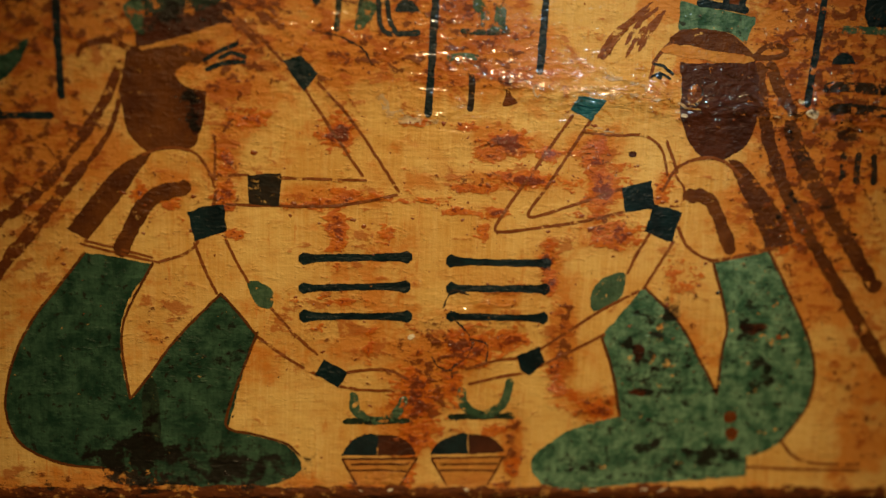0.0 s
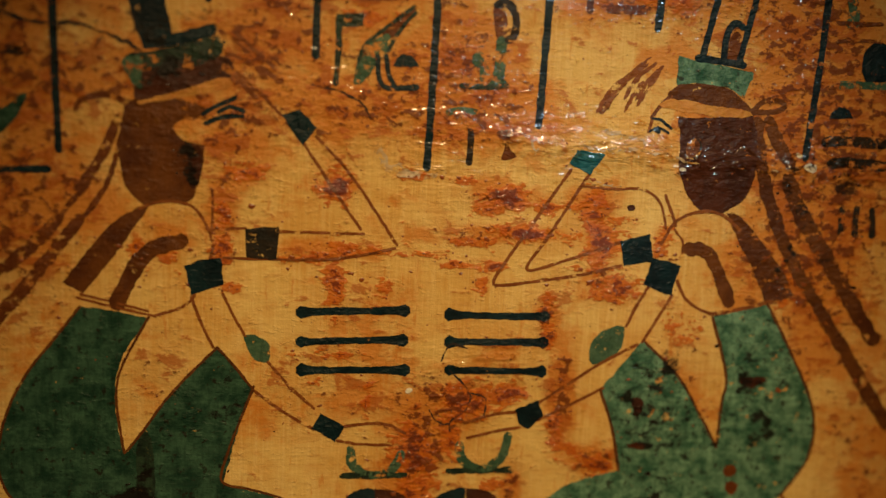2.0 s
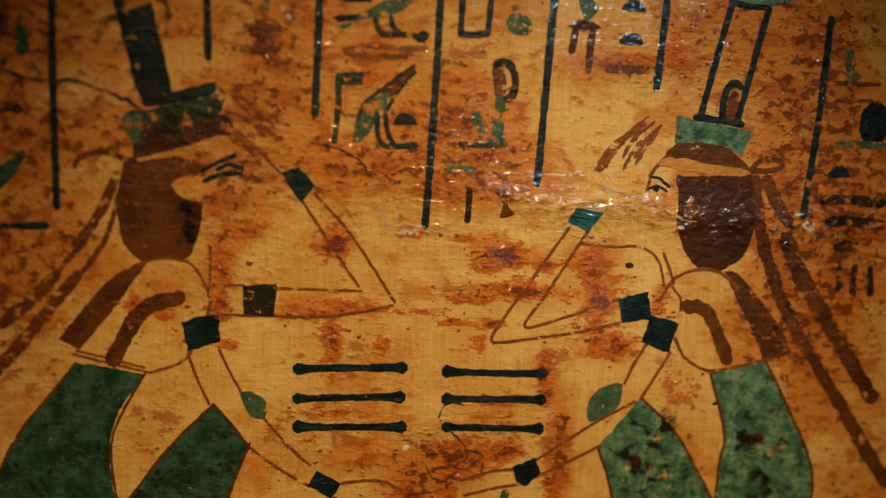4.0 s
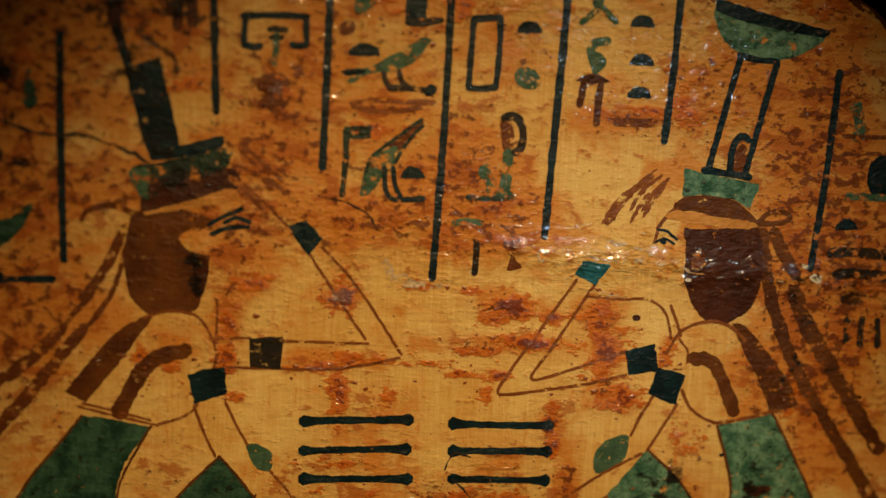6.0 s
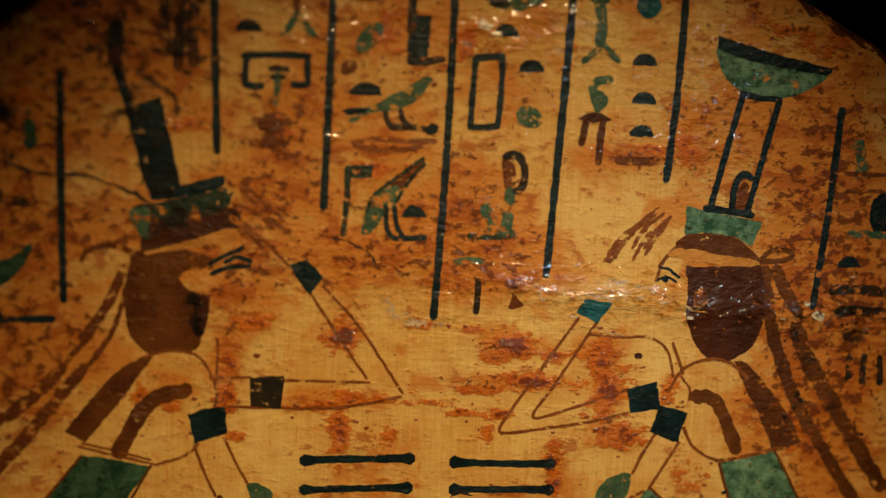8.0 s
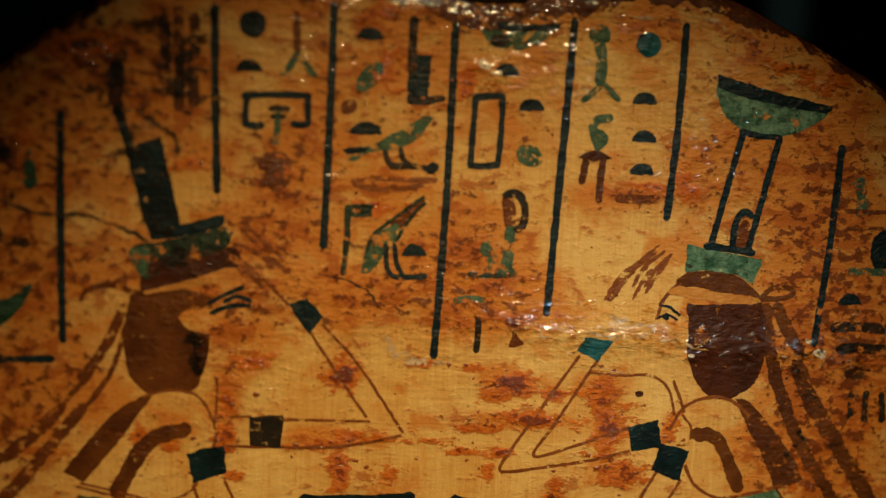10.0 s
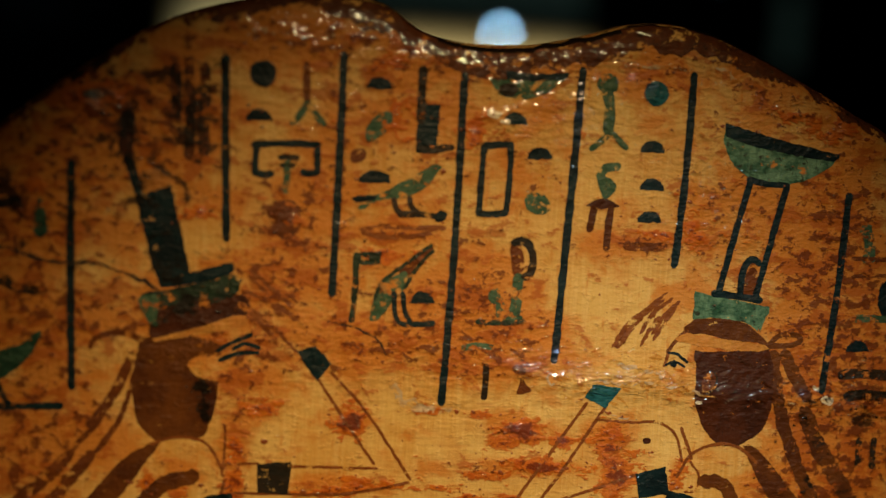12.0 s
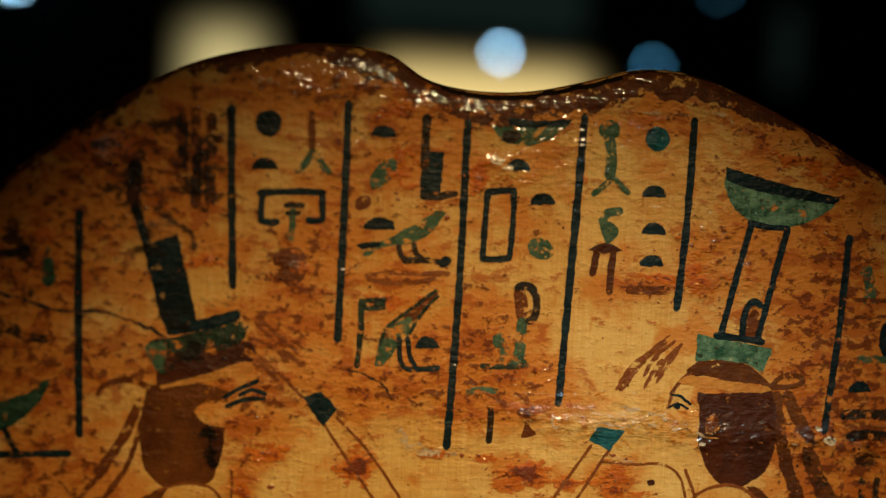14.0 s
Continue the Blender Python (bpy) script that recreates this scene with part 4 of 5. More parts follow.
# ---- the kneeling shape on the darker green side ----
dim = brush("kneeling_shape", panel, LINE, 1.35,
    [(-127.1, -23.6), (-117.3, -20.3), (-105.5, -21.4), (-99.1, -28.2), (-95.3, -38.2), (-96.3, -45.4)],
    [(-66.5, -32.0), (-50.3, -32.0), (-27.9, -32.0)], [(-90.6, -44.7), (-70.4, -44.7), (-45.0, -44.2), (-29.7, -41.9), (-13.5, -38.0)],
    [(-56.0, 7.9), (-43.1, -10.8), (-29.4, -30.0)], [(-50.5, 11.1), (-35.7, -4.2), (-23.8, -20.3), (-12.8, -36.7)],
    [(-90.6, -32.0), (-85.6, -31.3), (-80.6, -31.1)], [(-104.6, -62.6), (-100.2, -74.2), (-94.6, -86.0)], [(-90.6, -61.0), (-86.0, -70.5), (-80.4, -80.4)],
    [(-70.0, -92.1), (-59.6, -104.0), (-48.4, -114.1)], [(-76.1, -105.9), (-62.0, -116.2), (-48.3, -124.0)],
    [(-35.1, -122.7), (-25.1, -121.2), (-14.4, -121.4), (-5.7, -125.7)], [(-37.6, -129.4), (-27.5, -130.9), (-11.4, -131.3)],
    [(-104.4, -58.0), (-103.1, -62.1), (-108.2, -67.4), (-115.7, -70.2), (-120.7, -71.9)], [(-66.1, 19.9), (-76.0, 29.7), (-85.8, 37.9)], [(-95.6, -14.0), (-95.3, -24.0), (-96.1, -36.7)],
    rest="arm_line", label="red-brown outline of shoulders and arms")
area("wig", dim, BROWN, [(-132.7, 23.2), (-135.0, 11.5), (-136.0, -0.7), (-133.7, -12.4), (-129.0, -19.2), (-124.6, -22.3), (-124.6, -22.3), (-115.3, -20.5), (-105.5, -19.9), (-102.5, -13.8), (-100.0, -5.5), (-99.0, 5.2), (-99.0, 5.2), (-103.9, 6.0), (-109.2, 7.2), (-112.4, 12.0), (-109.2, 16.0), (-103.8, 15.8), (-103.8, 15.8), (-97.0, 20.9), (-97.0, 20.9), (-107.7, 24.3), (-122.1, 25.1)])
area("dark_lappet", dim, UMBER, [(-106.0, 3.3), (-101.4, 4.5), (-99.8, -2.7), (-101.7, -11.4), (-104.9, -14.3), (-106.5, -5.5)], lift=0.26)
area("cap", dim, UMBER, [(-129.3, 24.8), (-127.3, 34.5), (-114.8, 39.9), (-100.3, 42.0), (-89.7, 44.0), (-87.8, 36.8), (-91.2, 33.8), (-107.6, 28.7), (-127.9, 22.5)])
area("headband", dim, BAND, [(-127.9, 22.9), (-114.9, 26.9), (-102.8, 30.8), (-91.2, 35.2), (-87.7, 31.5), (-97.5, 28.2), (-112.5, 24.6), (-126.5, 22.0)], lift=0.27)
area("crown", dim, OLIVE, [(-134.2, 39.0), (-131.5, 43.1), (-123.8, 44.4), (-113.6, 47.2), (-100.4, 51.2), (-92.6, 52.5), (-91.9, 45.5), (-99.0, 40.7), (-112.0, 37.8), (-122.6, 35.0), (-126.2, 27.8), (-130.2, 31.2)])
area("crown_tip", dim, GLYPH, [(-134.7, 39.5), (-131.0, 42.6), (-125.6, 41.3), (-125.9, 33.8), (-128.1, 28.3), (-131.7, 33.7)], lift=0.26)
area("throne", dim, BLACK, [(-142.6, 101.5), (-142.6, 101.5), (-137.8, 100.3), (-137.8, 100.3), (-133.2, 85.4), (-133.2, 85.4), (-122.1, 89.8), (-122.1, 89.8), (-118.0, 73.8), (-113.0, 52.7), (-113.0, 52.7), (-95.7, 57.8), (-95.7, 57.8), (-94.4, 53.9), (-107.6, 48.9), (-124.3, 45.3), (-124.3, 45.3), (-128.4, 53.6), (-133.8, 73.1), (-138.0, 87.6)], lift=0.27)
area("patch", dim, BAND, [(-135.8, 94.5), (-124.7, 97.0), (-122.1, 90.3), (-133.2, 85.9)], lift=0.26)
brush("bow", dim, WASH, 2.6, [(-153.7, 18.4), (-152.0, 22.3), (-145.5, 24.8), (-137.7, 24.9), (-132.2, 21.8)])
brush("bow_tail", dim, WASH, 2.4, [(-135.2, 17.8), (-140.2, 2.8), (-149.7, -14.0), (-164.1, -31.4)], [(-133.3, 14.5), (-137.4, -3.2), (-144.0, -18.8), (-157.5, -35.7)], [(-137.1, 15.8), (-144.1, -1.0), (-154.1, -16.2)], amount=0.5, lift=0.14)
brush("bow_tail", dim, WASH, 5.2, [(-161.1, -28.3), (-174.1, -42.9), (-196.3, -60.5)], [(-152.0, -28.5), (-164.5, -44.4), (-179.6, -64.6), (-197.3, -85.5)], amount=0.9, lift=0.13)
area("sash", dim, BROWN, [(-129.0, -24.2), (-129.0, -24.2), (-123.1, -22.0), (-130.1, -33.3), (-138.9, -46.2), (-151.3, -62.3), (-151.3, -62.3), (-160.4, -57.7), (-160.4, -57.7), (-148.6, -42.2), (-138.6, -30.5)])
brush("sleeve", dim, BROWN, 7.0, [(-108.0, -37.6), (-119.2, -40.5), (-126.6, -46.6), (-132.5, -56.9), (-137.1, -67.6)], amount=0.6)
brush("belt", dim, LINE, 1.2, [(-154.5, -64.4), (-140.5, -67.7), (-120.2, -72.1)], [(-152.7, -62.9), (-140.5, -65.6), (-123.2, -69.8)])
area("kilt", dim, GREEN, [(-152.9, -68.3), (-152.9, -68.3), (-139.3, -70.0), (-122.7, -73.0), (-122.7, -73.0), (-133.9, -89.4), (-137.7, -104.0), (-137.4, -118.6), (-134.4, -135.6), (-134.4, -135.6), (-129.6, -138.8), (-130.5, -170.0), (-146.2, -170.0), (-165.3, -167.8), (-182.7, -159.1), (-189.2, -144.7), (-188.4, -130.0), (-183.7, -114.0), (-175.3, -98.0), (-165.6, -85.3)],
     [(-92.8, -85.7), (-92.8, -85.7), (-84.4, -95.3), (-76.1, -105.9), (-76.1, -105.9), (-82.7, -123.3), (-89.7, -150.9), (-89.7, -150.9), (-72.1, -155.3), (-61.0, -159.7), (-55.0, -169.3), (-64.0, -176.7), (-85.2, -180.6), (-116.6, -177.8), (-131.1, -172.8), (-132.6, -138.0), (-125.9, -126.0), (-113.0, -107.6)], label="dark green kilt")
area("worn_strip", dim, OLIVE, [(-128.0, -130.4), (-124.8, -124.9), (-121.4, -132.5), (-120.6, -156.6), (-127.3, -162.2), (-128.6, -142.9)], lift=0.26)
area("knee_shadow", dim, FADED, [(-146.2, -169.5), (-143.5, -176.1), (-132.2, -179.5), (-116.6, -177.8), (-116.1, -172.2), (-129.5, -170.5)])
brush("kilt_line", dim, BROWN, 1.2, [(-152.9, -68.3), (-165.6, -85.3), (-175.3, -98.0), (-183.7, -114.0), (-188.4, -130.0), (-189.2, -144.7), (-182.7, -159.1), (-165.3, -167.8), (-146.2, -170.0)], [(-76.1, -103.7), (-82.2, -120.1), (-87.9, -137.1), (-89.9, -149.5), (-77.4, -153.1), (-62.8, -157.7), (-56.1, -163.6)], [(-123.0, -72.4), (-134.0, -93.3), (-137.2, -105.3), (-136.7, -118.6), (-133.9, -136.4), (-133.9, -136.4), (-125.9, -126.0), (-113.0, -107.6), (-92.8, -85.7), (-92.8, -85.7), (-84.4, -95.3), (-76.1, -105.9)], lift=0.30)
area("elbow_pad", dim, GLYPH, [(-80.9, -80.9), (-77.3, -79.5), (-69.6, -83.8), (-70.0, -92.4), (-76.2, -91.4), (-79.3, -85.6)])
area("cuff", dim, BLACK, [(-107.6, -48.8), (-107.6, -48.8), (-100.6, -46.1), (-91.6, -44.8), (-91.6, -44.8), (-90.1, -56.6), (-90.1, -56.6), (-98.1, -59.4), (-104.4, -61.9), (-104.4, -61.9)], lift=0.30)
area("cuff", dim, FADED, [(-81.1, -31.2), (-81.1, -31.2), (-66.0, -29.9), (-66.0, -29.9), (-66.9, -45.1), (-66.9, -45.1), (-80.5, -44.4), (-80.5, -44.4)], lift=0.30)
area("cuff", dim, BLACK, [(-66.1, 19.9), (-66.1, 19.9), (-58.2, 22.7), (-58.2, 22.7), (-50.1, 15.1), (-50.1, 15.1), (-56.5, 6.9), (-56.5, 6.9)], lift=0.30)
area("cuff", dim, BLACK, [(-45.3, -116.3), (-45.3, -116.3), (-34.3, -122.2), (-34.3, -122.2), (-38.1, -130.0), (-38.1, -130.0), (-49.6, -123.5), (-49.6, -123.5)], lift=0.30)
brush("eye", dim, BLACK, 2.0, [(-100.2, 18.6), (-94.5, 22.3), (-85.8, 26.6)], [(-99.1, 14.6), (-91.9, 17.8), (-82.6, 18.6)], [(-93.4, 19.8), (-88.4, 22.5), (-82.2, 20.6)])
brush("hand", dim, LINE, 2.2, [(-93.2, 54.9), (-83.2, 47.8), (-74.1, 35.5)], [(-89.9, 45.1), (-80.5, 42.9), (-65.4, 33.3)], [(-87.1, 54.7), (-75.7, 45.6), (-66.8, 38.3)], [(-91.2, 40.0), (-82.6, 32.7), (-74.8, 22.9)], amount=0.7)

# ---- the kneeling shape on the lighter green side ----
light = brush("kneeling_shape", panel, LINE, 1.5,
    [(111.0, -32.3), (117.8, -21.0), (130.0, -16.3), (140.6, -18.1), (148.9, -24.7)],
    [(66.1, 1.2), (53.0, -19.0), (38.3, -41.7), (32.5, -52.2), (36.3, -53.9), (52.2, -51.6), (73.5, -47.9), (92.7, -43.0)],
    [(74.7, -0.5), (64.9, -17.2), (55.2, -33.3), (47.9, -46.2), (65.0, -41.7), (91.4, -31.9)],
    [(120.1, -49.2), (125.3, -58.3), (136.9, -64.6), (149.2, -63.2), (167.9, -58.4)], [(117.4, -23.6), (114.7, -16.8), (111.4, -9.1)],
    [(107.0, -51.8), (101.7, -61.4), (97.0, -72.1)], [(118.4, -56.3), (111.9, -68.0), (105.3, -79.6)],
    [(103.1, -80.5), (84.5, -91.1), (68.7, -101.9), (55.5, -111.0)], [(88.0, -102.1), (72.0, -110.8), (55.9, -118.8)],
    [(46.4, -114.5), (33.9, -116.3), (15.2, -122.7)], [(50.6, -121.7), (37.0, -124.1), (23.5, -127.6)],
    [(181.7, -155.7), (189.3, -163.4), (200.0, -166.9), (224.0, -167.5)], [(164.8, -168.8), (188.5, -170.0), (224.3, -170.5)],
    [(110.9, 36.3), (104.3, 29.4), (101.0, 19.5)],
    rest="arm_line", label="red-brown outline of shoulders and arms")
area("hat_band", light, VERDIGRIS, [(112.8, 54.7), (112.8, 54.7), (122.6, 52.6), (136.3, 50.9), (148.9, 48.9), (148.9, 48.9), (148.9, 46.0), (146.8, 42.3), (145.4, 36.7), (145.4, 36.7), (140.5, 39.9), (134.4, 41.7), (123.5, 42.7), (112.9, 41.5), (112.9, 41.5)])
area("cap", light, BROWN, [(108.7, 36.8), (113.9, 41.3), (126.2, 42.6), (137.2, 41.0), (146.1, 35.4), (148.9, 31.3), (140.7, 32.3), (129.7, 33.1), (119.3, 35.2), (110.2, 34.8)])
area("headband", light, BAND, [(105.6, 32.0), (110.7, 34.9), (127.0, 33.2), (149.0, 30.8), (147.0, 28.1), (130.1, 28.4), (113.8, 29.8)], lift=0.27)
area("wig", light, UMBER, [(114.6, 27.5), (114.6, 27.5), (127.3, 27.1), (150.4, 29.6), (150.4, 29.6), (153.3, 18.6), (153.6, 1.7), (150.2, -9.0), (141.2, -15.7), (131.1, -16.8), (124.1, -11.8), (119.4, -4.1), (116.8, 4.2), (116.3, 17.1)])
area("ear", light, WASH, [(120.1, 16.2), (123.2, 17.6), (126.2, 14.9), (126.0, 10.8), (122.7, 8.0), (119.7, 8.4)], lift=0.27, amount=0.9)
brush("ear_line", light, FADED, 0.9, [(125.4, 17.5), (126.6, 13.6), (125.3, 9.7), (123.0, 8.1)], lift=0.3)
brush("face_line", light, BROWN, 1.6, [(110.4, 36.7), (105.5, 31.4), (101.9, 26.2)])
area("basket", light, VERDIGRIS, [(120.8, 129.1), (120.8, 129.1), (121.1, 122.7), (125.5, 114.0), (134.1, 107.5), (147.8, 104.8), (161.1, 108.1), (171.4, 113.9), (175.8, 120.1), (175.8, 120.1), (146.1, 124.1)], label="green basket on a stand")
area("basket_rim", light, BLACK, [(120.6, 131.9), (120.6, 131.9), (124.1, 131.0), (146.0, 125.7), (175.8, 120.4), (175.8, 120.4), (173.3, 117.1), (146.5, 120.0), (121.7, 125.0), (121.7, 125.0)], lift=0.30)
brush("basket_foot", light, BLACK, 2.6, [(133.6, 106.9), (142.3, 105.3), (152.6, 105.1)], lift=0.30)
brush("stand", light, BLACK, 3.2, [(134.8, 106.4), (129.2, 80.4), (123.6, 53.1)], [(152.2, 105.2), (146.7, 78.5), (141.6, 52.7)])
area("arch_fill", light, WASH, [(136.0, 53.8), (136.3, 62.8), (139.2, 66.9), (142.2, 63.1), (142.1, 52.8)], lift=0.14)
brush("stand_arch", light, BLACK, 3.2, [(134.1, 53.7), (134.4, 62.7), (136.0, 68.5), (139.1, 70.5), (142.5, 68.6)], [(121.4, 54.1), (133.4, 53.1), (144.3, 51.8)])
brush("bow", light, BROWN, 2.6, [(148.7, 29.8), (155.7, 36.3), (163.4, 36.1), (165.3, 33.6), (160.0, 31.3), (150.2, 30.9)])
brush("bow_tail", light, BROWN, 6.2, [(152.6, 27.0), (157.7, 1.9), (166.1, -19.4), (174.8, -36.8), (185.4, -52.3), (198.7, -70.9), (214.8, -93.3)], [(158.1, 27.2), (164.7, 16.1), (171.1, 6.5)], amount=0.8, lift=0.13)
brush("bow_tail", light, BROWN, 7.5, [(169.7, 1.0), (178.4, -16.2), (191.6, -35.0), (204.9, -54.0), (221.7, -76.7)], [(210.2, -86.7), (220.8, -102.3), (234.7, -119.4)], amount=0.8, lift=0.15)
area("sash", light, BROWN, [(141.7, -16.4), (147.9, -17.8), (157.0, -26.2), (172.1, -43.8), (178.3, -55.5), (178.3, -55.5), (164.6, -59.2), (164.6, -59.2), (157.6, -44.7), (149.1, -30.8)])
brush("sleeve", light, BROWN, 6.4, [(123.0, -34.3), (130.1, -34.1), (135.9, -38.0), (142.6, -50.6), (146.7, -59.9)], amount=0.6)
area("kilt", light, VERDIGRIS, [(105.8, -78.5), (105.8, -78.5), (123.8, -95.4), (136.8, -114.9), (146.2, -131.4), (146.2, -131.4), (150.8, -143.6), (163.5, -161.1), (164.6, -173.6), (164.6, -173.6), (130.5, -176.6), (101.8, -178.4), (73.5, -180.7), (59.7, -176.0), (56.0, -166.1), (62.1, -158.6), (77.2, -148.7), (98.2, -143.4), (98.2, -143.4), (93.3, -121.2), (86.4, -103.0), (86.4, -103.0)],
     [(138.8, -66.2), (138.8, -66.2), (154.7, -62.8), (165.7, -59.5), (165.7, -59.5), (178.1, -80.3), (190.2, -102.7), (195.2, -119.9), (192.8, -138.0), (181.1, -155.7), (167.1, -162.9), (155.3, -161.1), (147.9, -143.6), (146.2, -131.4), (146.5, -109.1), (148.1, -94.9)], label="lighter mottled green kilt")
brush("kilt_line", light, BROWN, 1.3, [(105.8, -78.5), (123.8, -95.4), (136.8, -114.9), (146.2, -131.4), (146.2, -131.4), (147.1, -109.1), (148.1, -94.9), (138.8, -66.2)], [(165.7, -59.5), (178.1, -80.3), (190.2, -102.7), (195.2, -119.9), (192.8, -138.0), (181.1, -155.7)], [(86.4, -103.0), (93.3, -121.2), (98.2, -143.4)], lift=0.30)
area("worn_patch", light, WASH, oval([(154.2, -143.0)][0], 3.4, 3.0), oval([(155.6, -151.7)][0], 3.4, 3.4), lift=0.26)
area("brown_patch", light, UMBER, [(155.1, -96.2), (165.0, -95.2), (168.9, -97.4), (162.6, -100.9), (156.7, -99.0)], [(102.4, -107.5), (106.5, -106.9), (108.3, -112.5), (104.3, -115.4)], [(101.2, -129.6), (111.0, -129.5), (109.8, -132.4), (102.7, -131.9)], lift=0.26, amount=1.0)
brush("belt", light, LINE, 1.3, [(137.0, -65.2), (151.9, -62.1), (168.4, -57.8)])
area("elbow_pad", light, GLYPH, [(80.6, -89.5), (80.5, -80.7), (86.7, -74.0), (95.9, -72.2), (94.5, -83.7), (86.1, -89.9)])
area("cuff", light, BLACK, [(91.3, -31.4), (91.3, -31.4), (105.2, -27.7), (105.2, -27.7), (107.8, -40.4), (107.8, -40.4), (93.8, -43.0), (93.8, -43.0)], lift=0.30)
area("cuff", light, BLACK, [(107.7, -38.8), (107.7, -38.8), (121.2, -42.2), (121.2, -42.2), (117.4, -56.9), (117.4, -56.9), (103.8, -51.9), (103.8, -51.9)], lift=0.30)
# this cuff's cool sheen is painted in teal
area("cuff", light, TEAL_SHEEN, [(68.2, 10.0), (68.2, 10.0), (81.6, 8.7), (81.6, 8.7), (74.8, -1.1), (74.8, -1.1), (64.7, 3.7), (64.7, 3.7)], lift=0.30, label="blue-black cuff with its cool sheen painted in teal")
area("cuff", light, BLACK, [(46.0, -113.4), (46.0, -113.4), (56.7, -108.8), (56.7, -108.8), (59.7, -116.5), (59.7, -116.5), (52.3, -122.8), (52.3, -122.8), (48.3, -120.6), (48.3, -120.6)], lift=0.30)
brush("eye", light, BLACK, 1.2, [(102.4, 25.7), (107.0, 25.1), (111.9, 21.5)], [(101.6, 19.8), (105.7, 21.8), (110.7, 19.4)], lift=0.3)
area("iris", light, BLACK, oval([(105.5, 20.7)][0], 1.5, 1.6), lift=0.3)
brush("chest_ring", light, LINE, 1.2, [(72.5, -6.6), (88.6, -7.3), (100.6, -6.9), (109.2, -13.2), (112.9, -25.1)], [(117.0, -25.0), (121.6, -31.6), (120.8, -38.4), (115.4, -39.4)])
area("dark_spot", light, UMBER, oval([(95.4, -15.8)][0], 1.9, 1.7))
brush("hand", light, LINE, 2.0, [(99.6, 53.0), (91.2, 46.1), (82.5, 38.0), (76.1, 27.6)], [(98.3, 50.3), (90.1, 43.2), (83.5, 35.7), (78.8, 27.2)], [(102.2, 50.8), (94.5, 44.0), (88.6, 34.4)], [(105.8, 49.4), (99.4, 42.6), (94.2, 34.1)], [(96.8, 42.0), (92.0, 34.5), (89.3, 28.7)], [(104.4, 47.0), (99.2, 38.5), (94.9, 31.5)], amount=0.6, ends=0.5)
brush("wrist", light, WASH, 3.4, [(78.1, 27.9), (82.5, 34.4), (87.9, 41.9)], amount=0.8, lift=0.14)

# ---- border, stains, crusts, cracks ----
border = []
n = 220
for lo, hi in ((-238, -10), (-10, 240)):
    up = [(lo + (hi - lo) * i / n, crest(lo + (hi - lo) * i / n) - 0.5) for i in range(n + 1)]
    dn = [(u, v - 5.5 - 9.5 * math.exp(-(((u - 35) / 95) ** 2)) - 6.0 * noise.noise((u * 0.035, 3, 0)) - 3.5 * noise.noise((u * 0.15, 7, 0)) - 1.5 * noise.noise((u * 0.6, 5, 0))) for u, v in up]
    bm = bmesh.new()
    rows = [[bm.verts.new(on_panel(u, b + (v - b) * k / 8, 0.22)) for k in range(9)] for (u, v), (_, b) in zip(up, dn)]
    for (u0, _), a, b in zip(up, rows, rows[1:]):
        for k in range(8):
            f = bm.faces.new((a[k], b[k], b[k + 1], a[k + 1]))
            f.smooth, f.material_index = True, int(k > (5 if -12 < u0 < 70 else 6))
    part("top_border", bm, BORDER, panel, "", True).data.materials.append(TAR)
bm = bmesh.new()
rows = []
for i in range(161):
    u = -240 + 3 * i
    top = FOOT + 8.5 + 3.2 * noise.noise((u * 0.03, 11, 0)) + 2.4 * noise.noise((u * 0.2, 12, 0))
    rows.append([bm.verts.new(on_panel(u, FOOT + 0.2 + (top - FOOT - 0.2) * k / 5, 0.22)) for k in range(6)])
for a, b in zip(rows, rows[1:]):
    for k in range(5):
        bm.faces.new((a[k], b[k], b[k + 1], a[k + 1])).smooth = True
part("bottom_border", bm, WASH, panel, "", True)

brush("crack", panel, CRACK, 1.2, [(-204.6, 62.9), (-186.1, 58.8), (-172.0, 54.9), (-155.5, 55.1)], [(-156.7, 55.3), (-146.0, 53.0), (-135.2, 48.9), (-126.2, 45.3)], amount=0.9, lift=0.28)
brush("crack", panel, CRACK, 0.6, [(-53.0, 33.7), (-40.4, 31.5), (-30.0, 25.7), (-26.7, 20.2)], [(9.6, -90.6), (13.6, -82.6), (21.6, -84.1)], [(14.1, -94.6), (23.7, -105.4), (21.9, -113.7), (15.1, -119.9), (15.3, -124.4)], [(5.2, -113.9), (8.3, -119.4), (15.1, -120.7)], [(22.6, -105.4), (31.3, -108.0), (31.2, -116.4)], amount=0.7, lift=0.3)
brush("chipped_edge", panel, PALE, 3.6, [(-22.0, 5.9), (-18.7, -0.2), (-11.9, -2.7)], [(-13.4, -3.0), (-4.4, -3.8), (3.3, -4.1)], amount=1.6, lift=0.2)
brush("chipped_edge", panel, PALE, 2.2, [(-91.9, 156.4), (-86.7, 158.0), (-80.5, 157.2)], [(-61.5, 157.5), (-54.2, 157.1), (-45.6, 155.7)], [(-21.0, 155.1), (-14.7, 151.9), (-10.2, 146.8)], [(73.0, 154.6), (82.9, 154.3), (92.0, 155.1)], [(94.6, 154.0), (106.4, 154.3), (112.1, 155.7)], [(112.1, 155.7), (119.6, 154.4), (123.9, 150.9)], amount=1.3, lift=0.32)
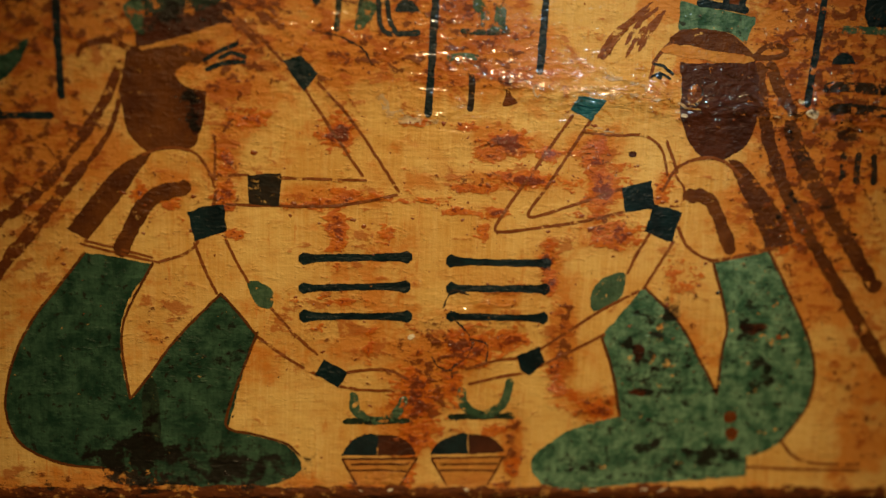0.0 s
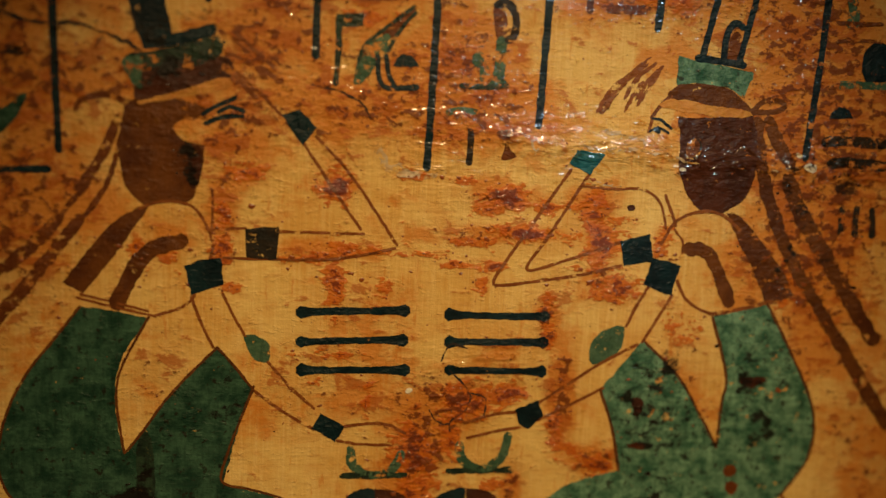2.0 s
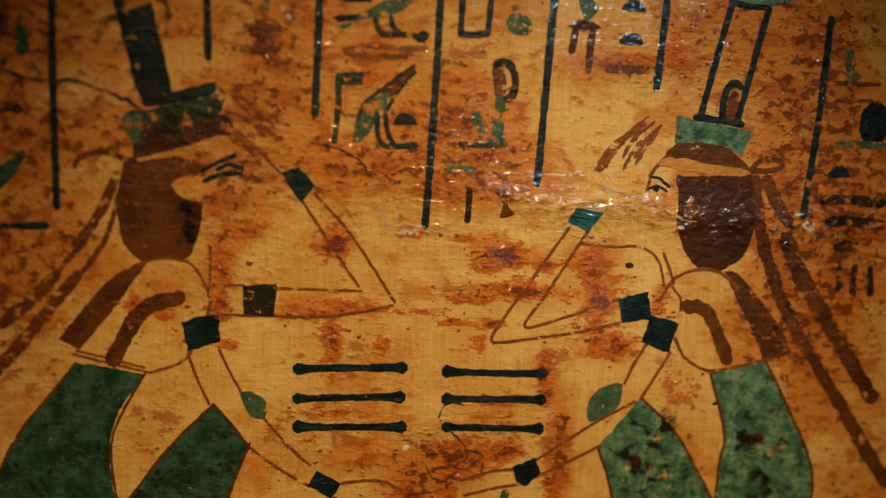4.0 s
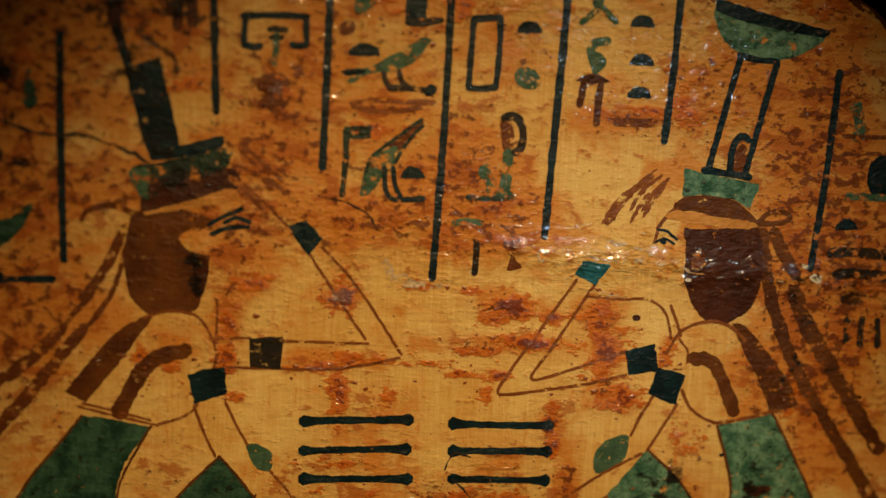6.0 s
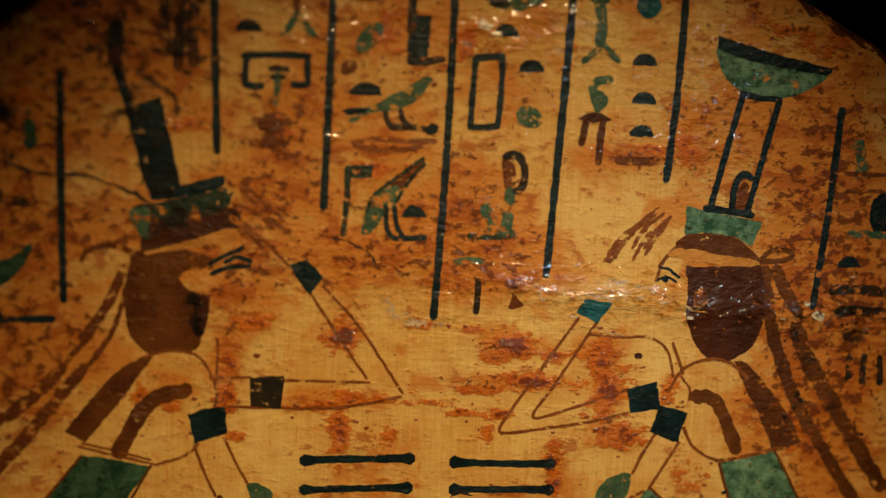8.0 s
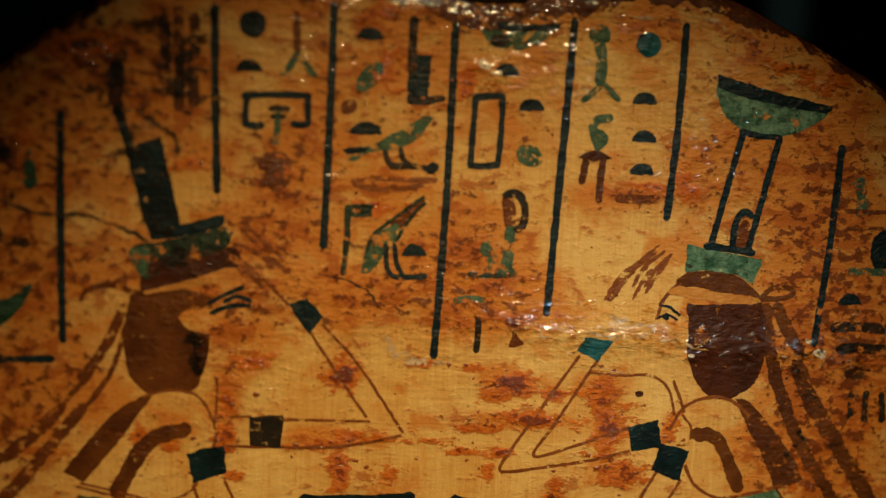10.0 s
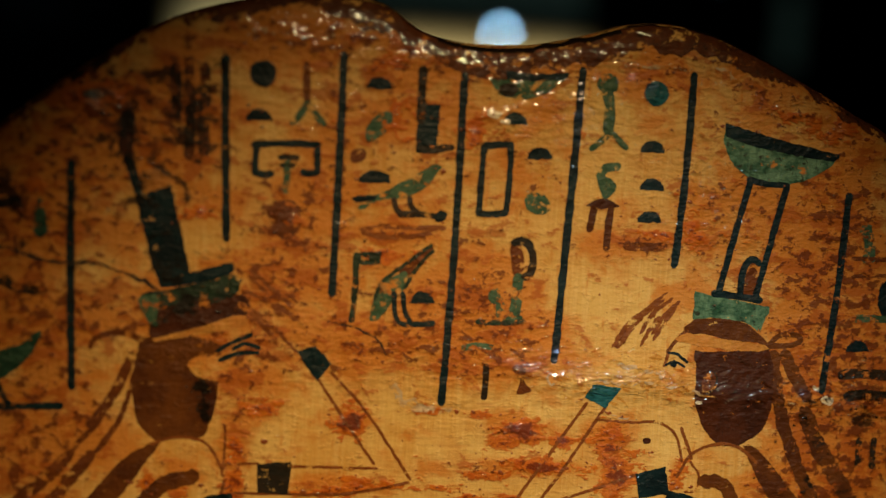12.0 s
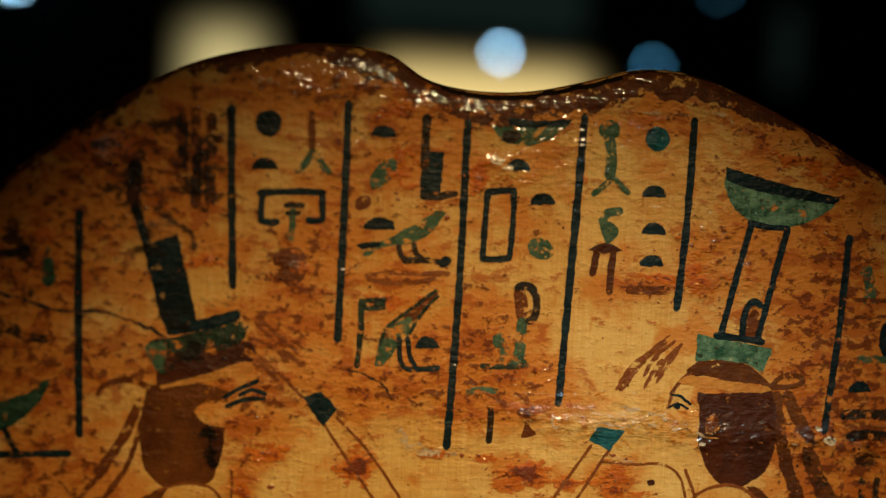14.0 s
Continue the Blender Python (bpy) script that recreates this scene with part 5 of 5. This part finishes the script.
# pale strokes paint the varnish's whitish sheen along the break
brush("pale_ridge_sheen", panel, PALE, 1.3, [(71.1, 12.8), (80.6, 10.1), (88.5, 10.9)], [(92.5, 11.6), (99.2, 10.8), (108.7, 10.1)], [(81.2, 20.0), (92.0, 17.3), (101.7, 14.1)], [(162.5, 3.7), (169.4, 4.0), (174.8, 5.8)], [(115.6, 7.8), (121.1, 6.9), (125.6, 6.0)], [(89.8, -5.9), (81.7, -5.2), (73.6, -3.9)], amount=1.4, lift=0.3, ends=0.4)

# small white ovals painted where the varnish glints
for c, w, h in zip([(-5.1, -104.7), (180.6, 5.9), (174.7, 11.7), (118.5, 2.9)], (1.6, 3.4, 1.8, 1.4), (1.6, 2.0, 1.4, 1.0)):
    area("painted_glint", panel, WHITE, oval(c, w, h, 0, False, 10), lift=0.3, amount=0.9)
for c, w, h in zip([(15.9, 128.5), (20.6, 125.7), (13.3, 129.8)], (3.4, 2.2, 1.6), (1.6, 1.2, 1.2)):
    area("painted_glint", panel, WHITE, oval(c, w, h, 0, False, 10), lift=0.3, amount=0.9)

# flat white ovals: painted glints along the bottom edge
for c, w in zip([(-26.2, -181.3), (-12.7, -180.7), (24.5, -180.4), (87.2, -181.3), (113.5, -181.3), (122.7, -180.7)], (1.5, 1.8, 1.6, 3.0, 2.4, 3.2)):
    area("painted_glint", panel, WHITE, oval(c, w * 0.8, 0.6, 4, False, 10), lift=0.3, amount=1.3)

crust, tar, gloss = bmesh.new(), bmesh.new(), bmesh.new()
for (u, v), su, sv, k in STAINED_AND_DIMMED[3:]:
    flecks(u, v, su, sv, int(0.05 * su * sv * k) + 4, 0.55, into=crust)
for (u, v), su, sv, k in PATCHED:
    flecks(u, v, su * 1.1, sv * 1.1, int(0.16 * su * sv * k) + 5, 0.7, 1.5, 0.2, 0.45, into=crust)
for (u, v), su, sv, k in CRUSTED:
    flecks(u, v, su, sv, int(0.08 * su * sv * k) + 4, 0.6, into=tar)
for (u, v), su, sv, k in RUMPLED:
    flecks(u, v, su, sv, int(0.09 * su * sv * k) + 6, 0.45, 2.2, 0.2, 0.6, into=gloss)
flecks(0, 20, 130, 90, 300, 0.4, into=crust)
flecks(0, 0, 130, 90, 80, 0.3, into=tar)
flecks(20, 20, 130, 90, 250, 0.3, 1.6, 0.2, 0.6, into=gloss)
rng = random.Random(5)
for _ in range(330):
    u0 = rng.uniform(22, 215)
    v0 = ridge(u0) + rng.gauss(0, 3.2) + rng.choice((0, 0, 0, 12, 20)) * rng.random()
    n, w, h = rng.randint(2, 7), rng.uniform(0.25, 0.8), rng.uniform(0.12, 0.34)
    tilt, seed = rng.gauss(-0.05, 0.4), rng.uniform(0, 90)
    rows = []
    for i in range(n + 1):
        u = u0 + i * 1.1
        v = v0 + tilt * i * 1.1 + 1.1 * noise.noise((u * 0.25, v0, seed))
        s = max(math.sin(math.pi * i / n), 0.0) ** 0.5
        rows.append([gloss.verts.new(on_panel(u, v + k * w * s, 0.05 + 0.2 + h * s * (k == 0))) for k in (-1, 0, 1)])
    for p, q in zip(rows, rows[1:]):
        for k in (0, 1):
            f = gloss.faces.new((p[k], q[k], q[k + 1], p[k + 1]))
            f.smooth = True
tagged(part("resin_crust", crust, CRUST, panel, "small dark red resin crusts"), kind="stuff")
tagged(part("black_crust", tar, TAR, panel, "small black resin crusts"), kind="stuff")
tagged(part("varnish_wrinkle", gloss, GLOSS, panel, "glossy wrinkled varnish"), kind="stuff")
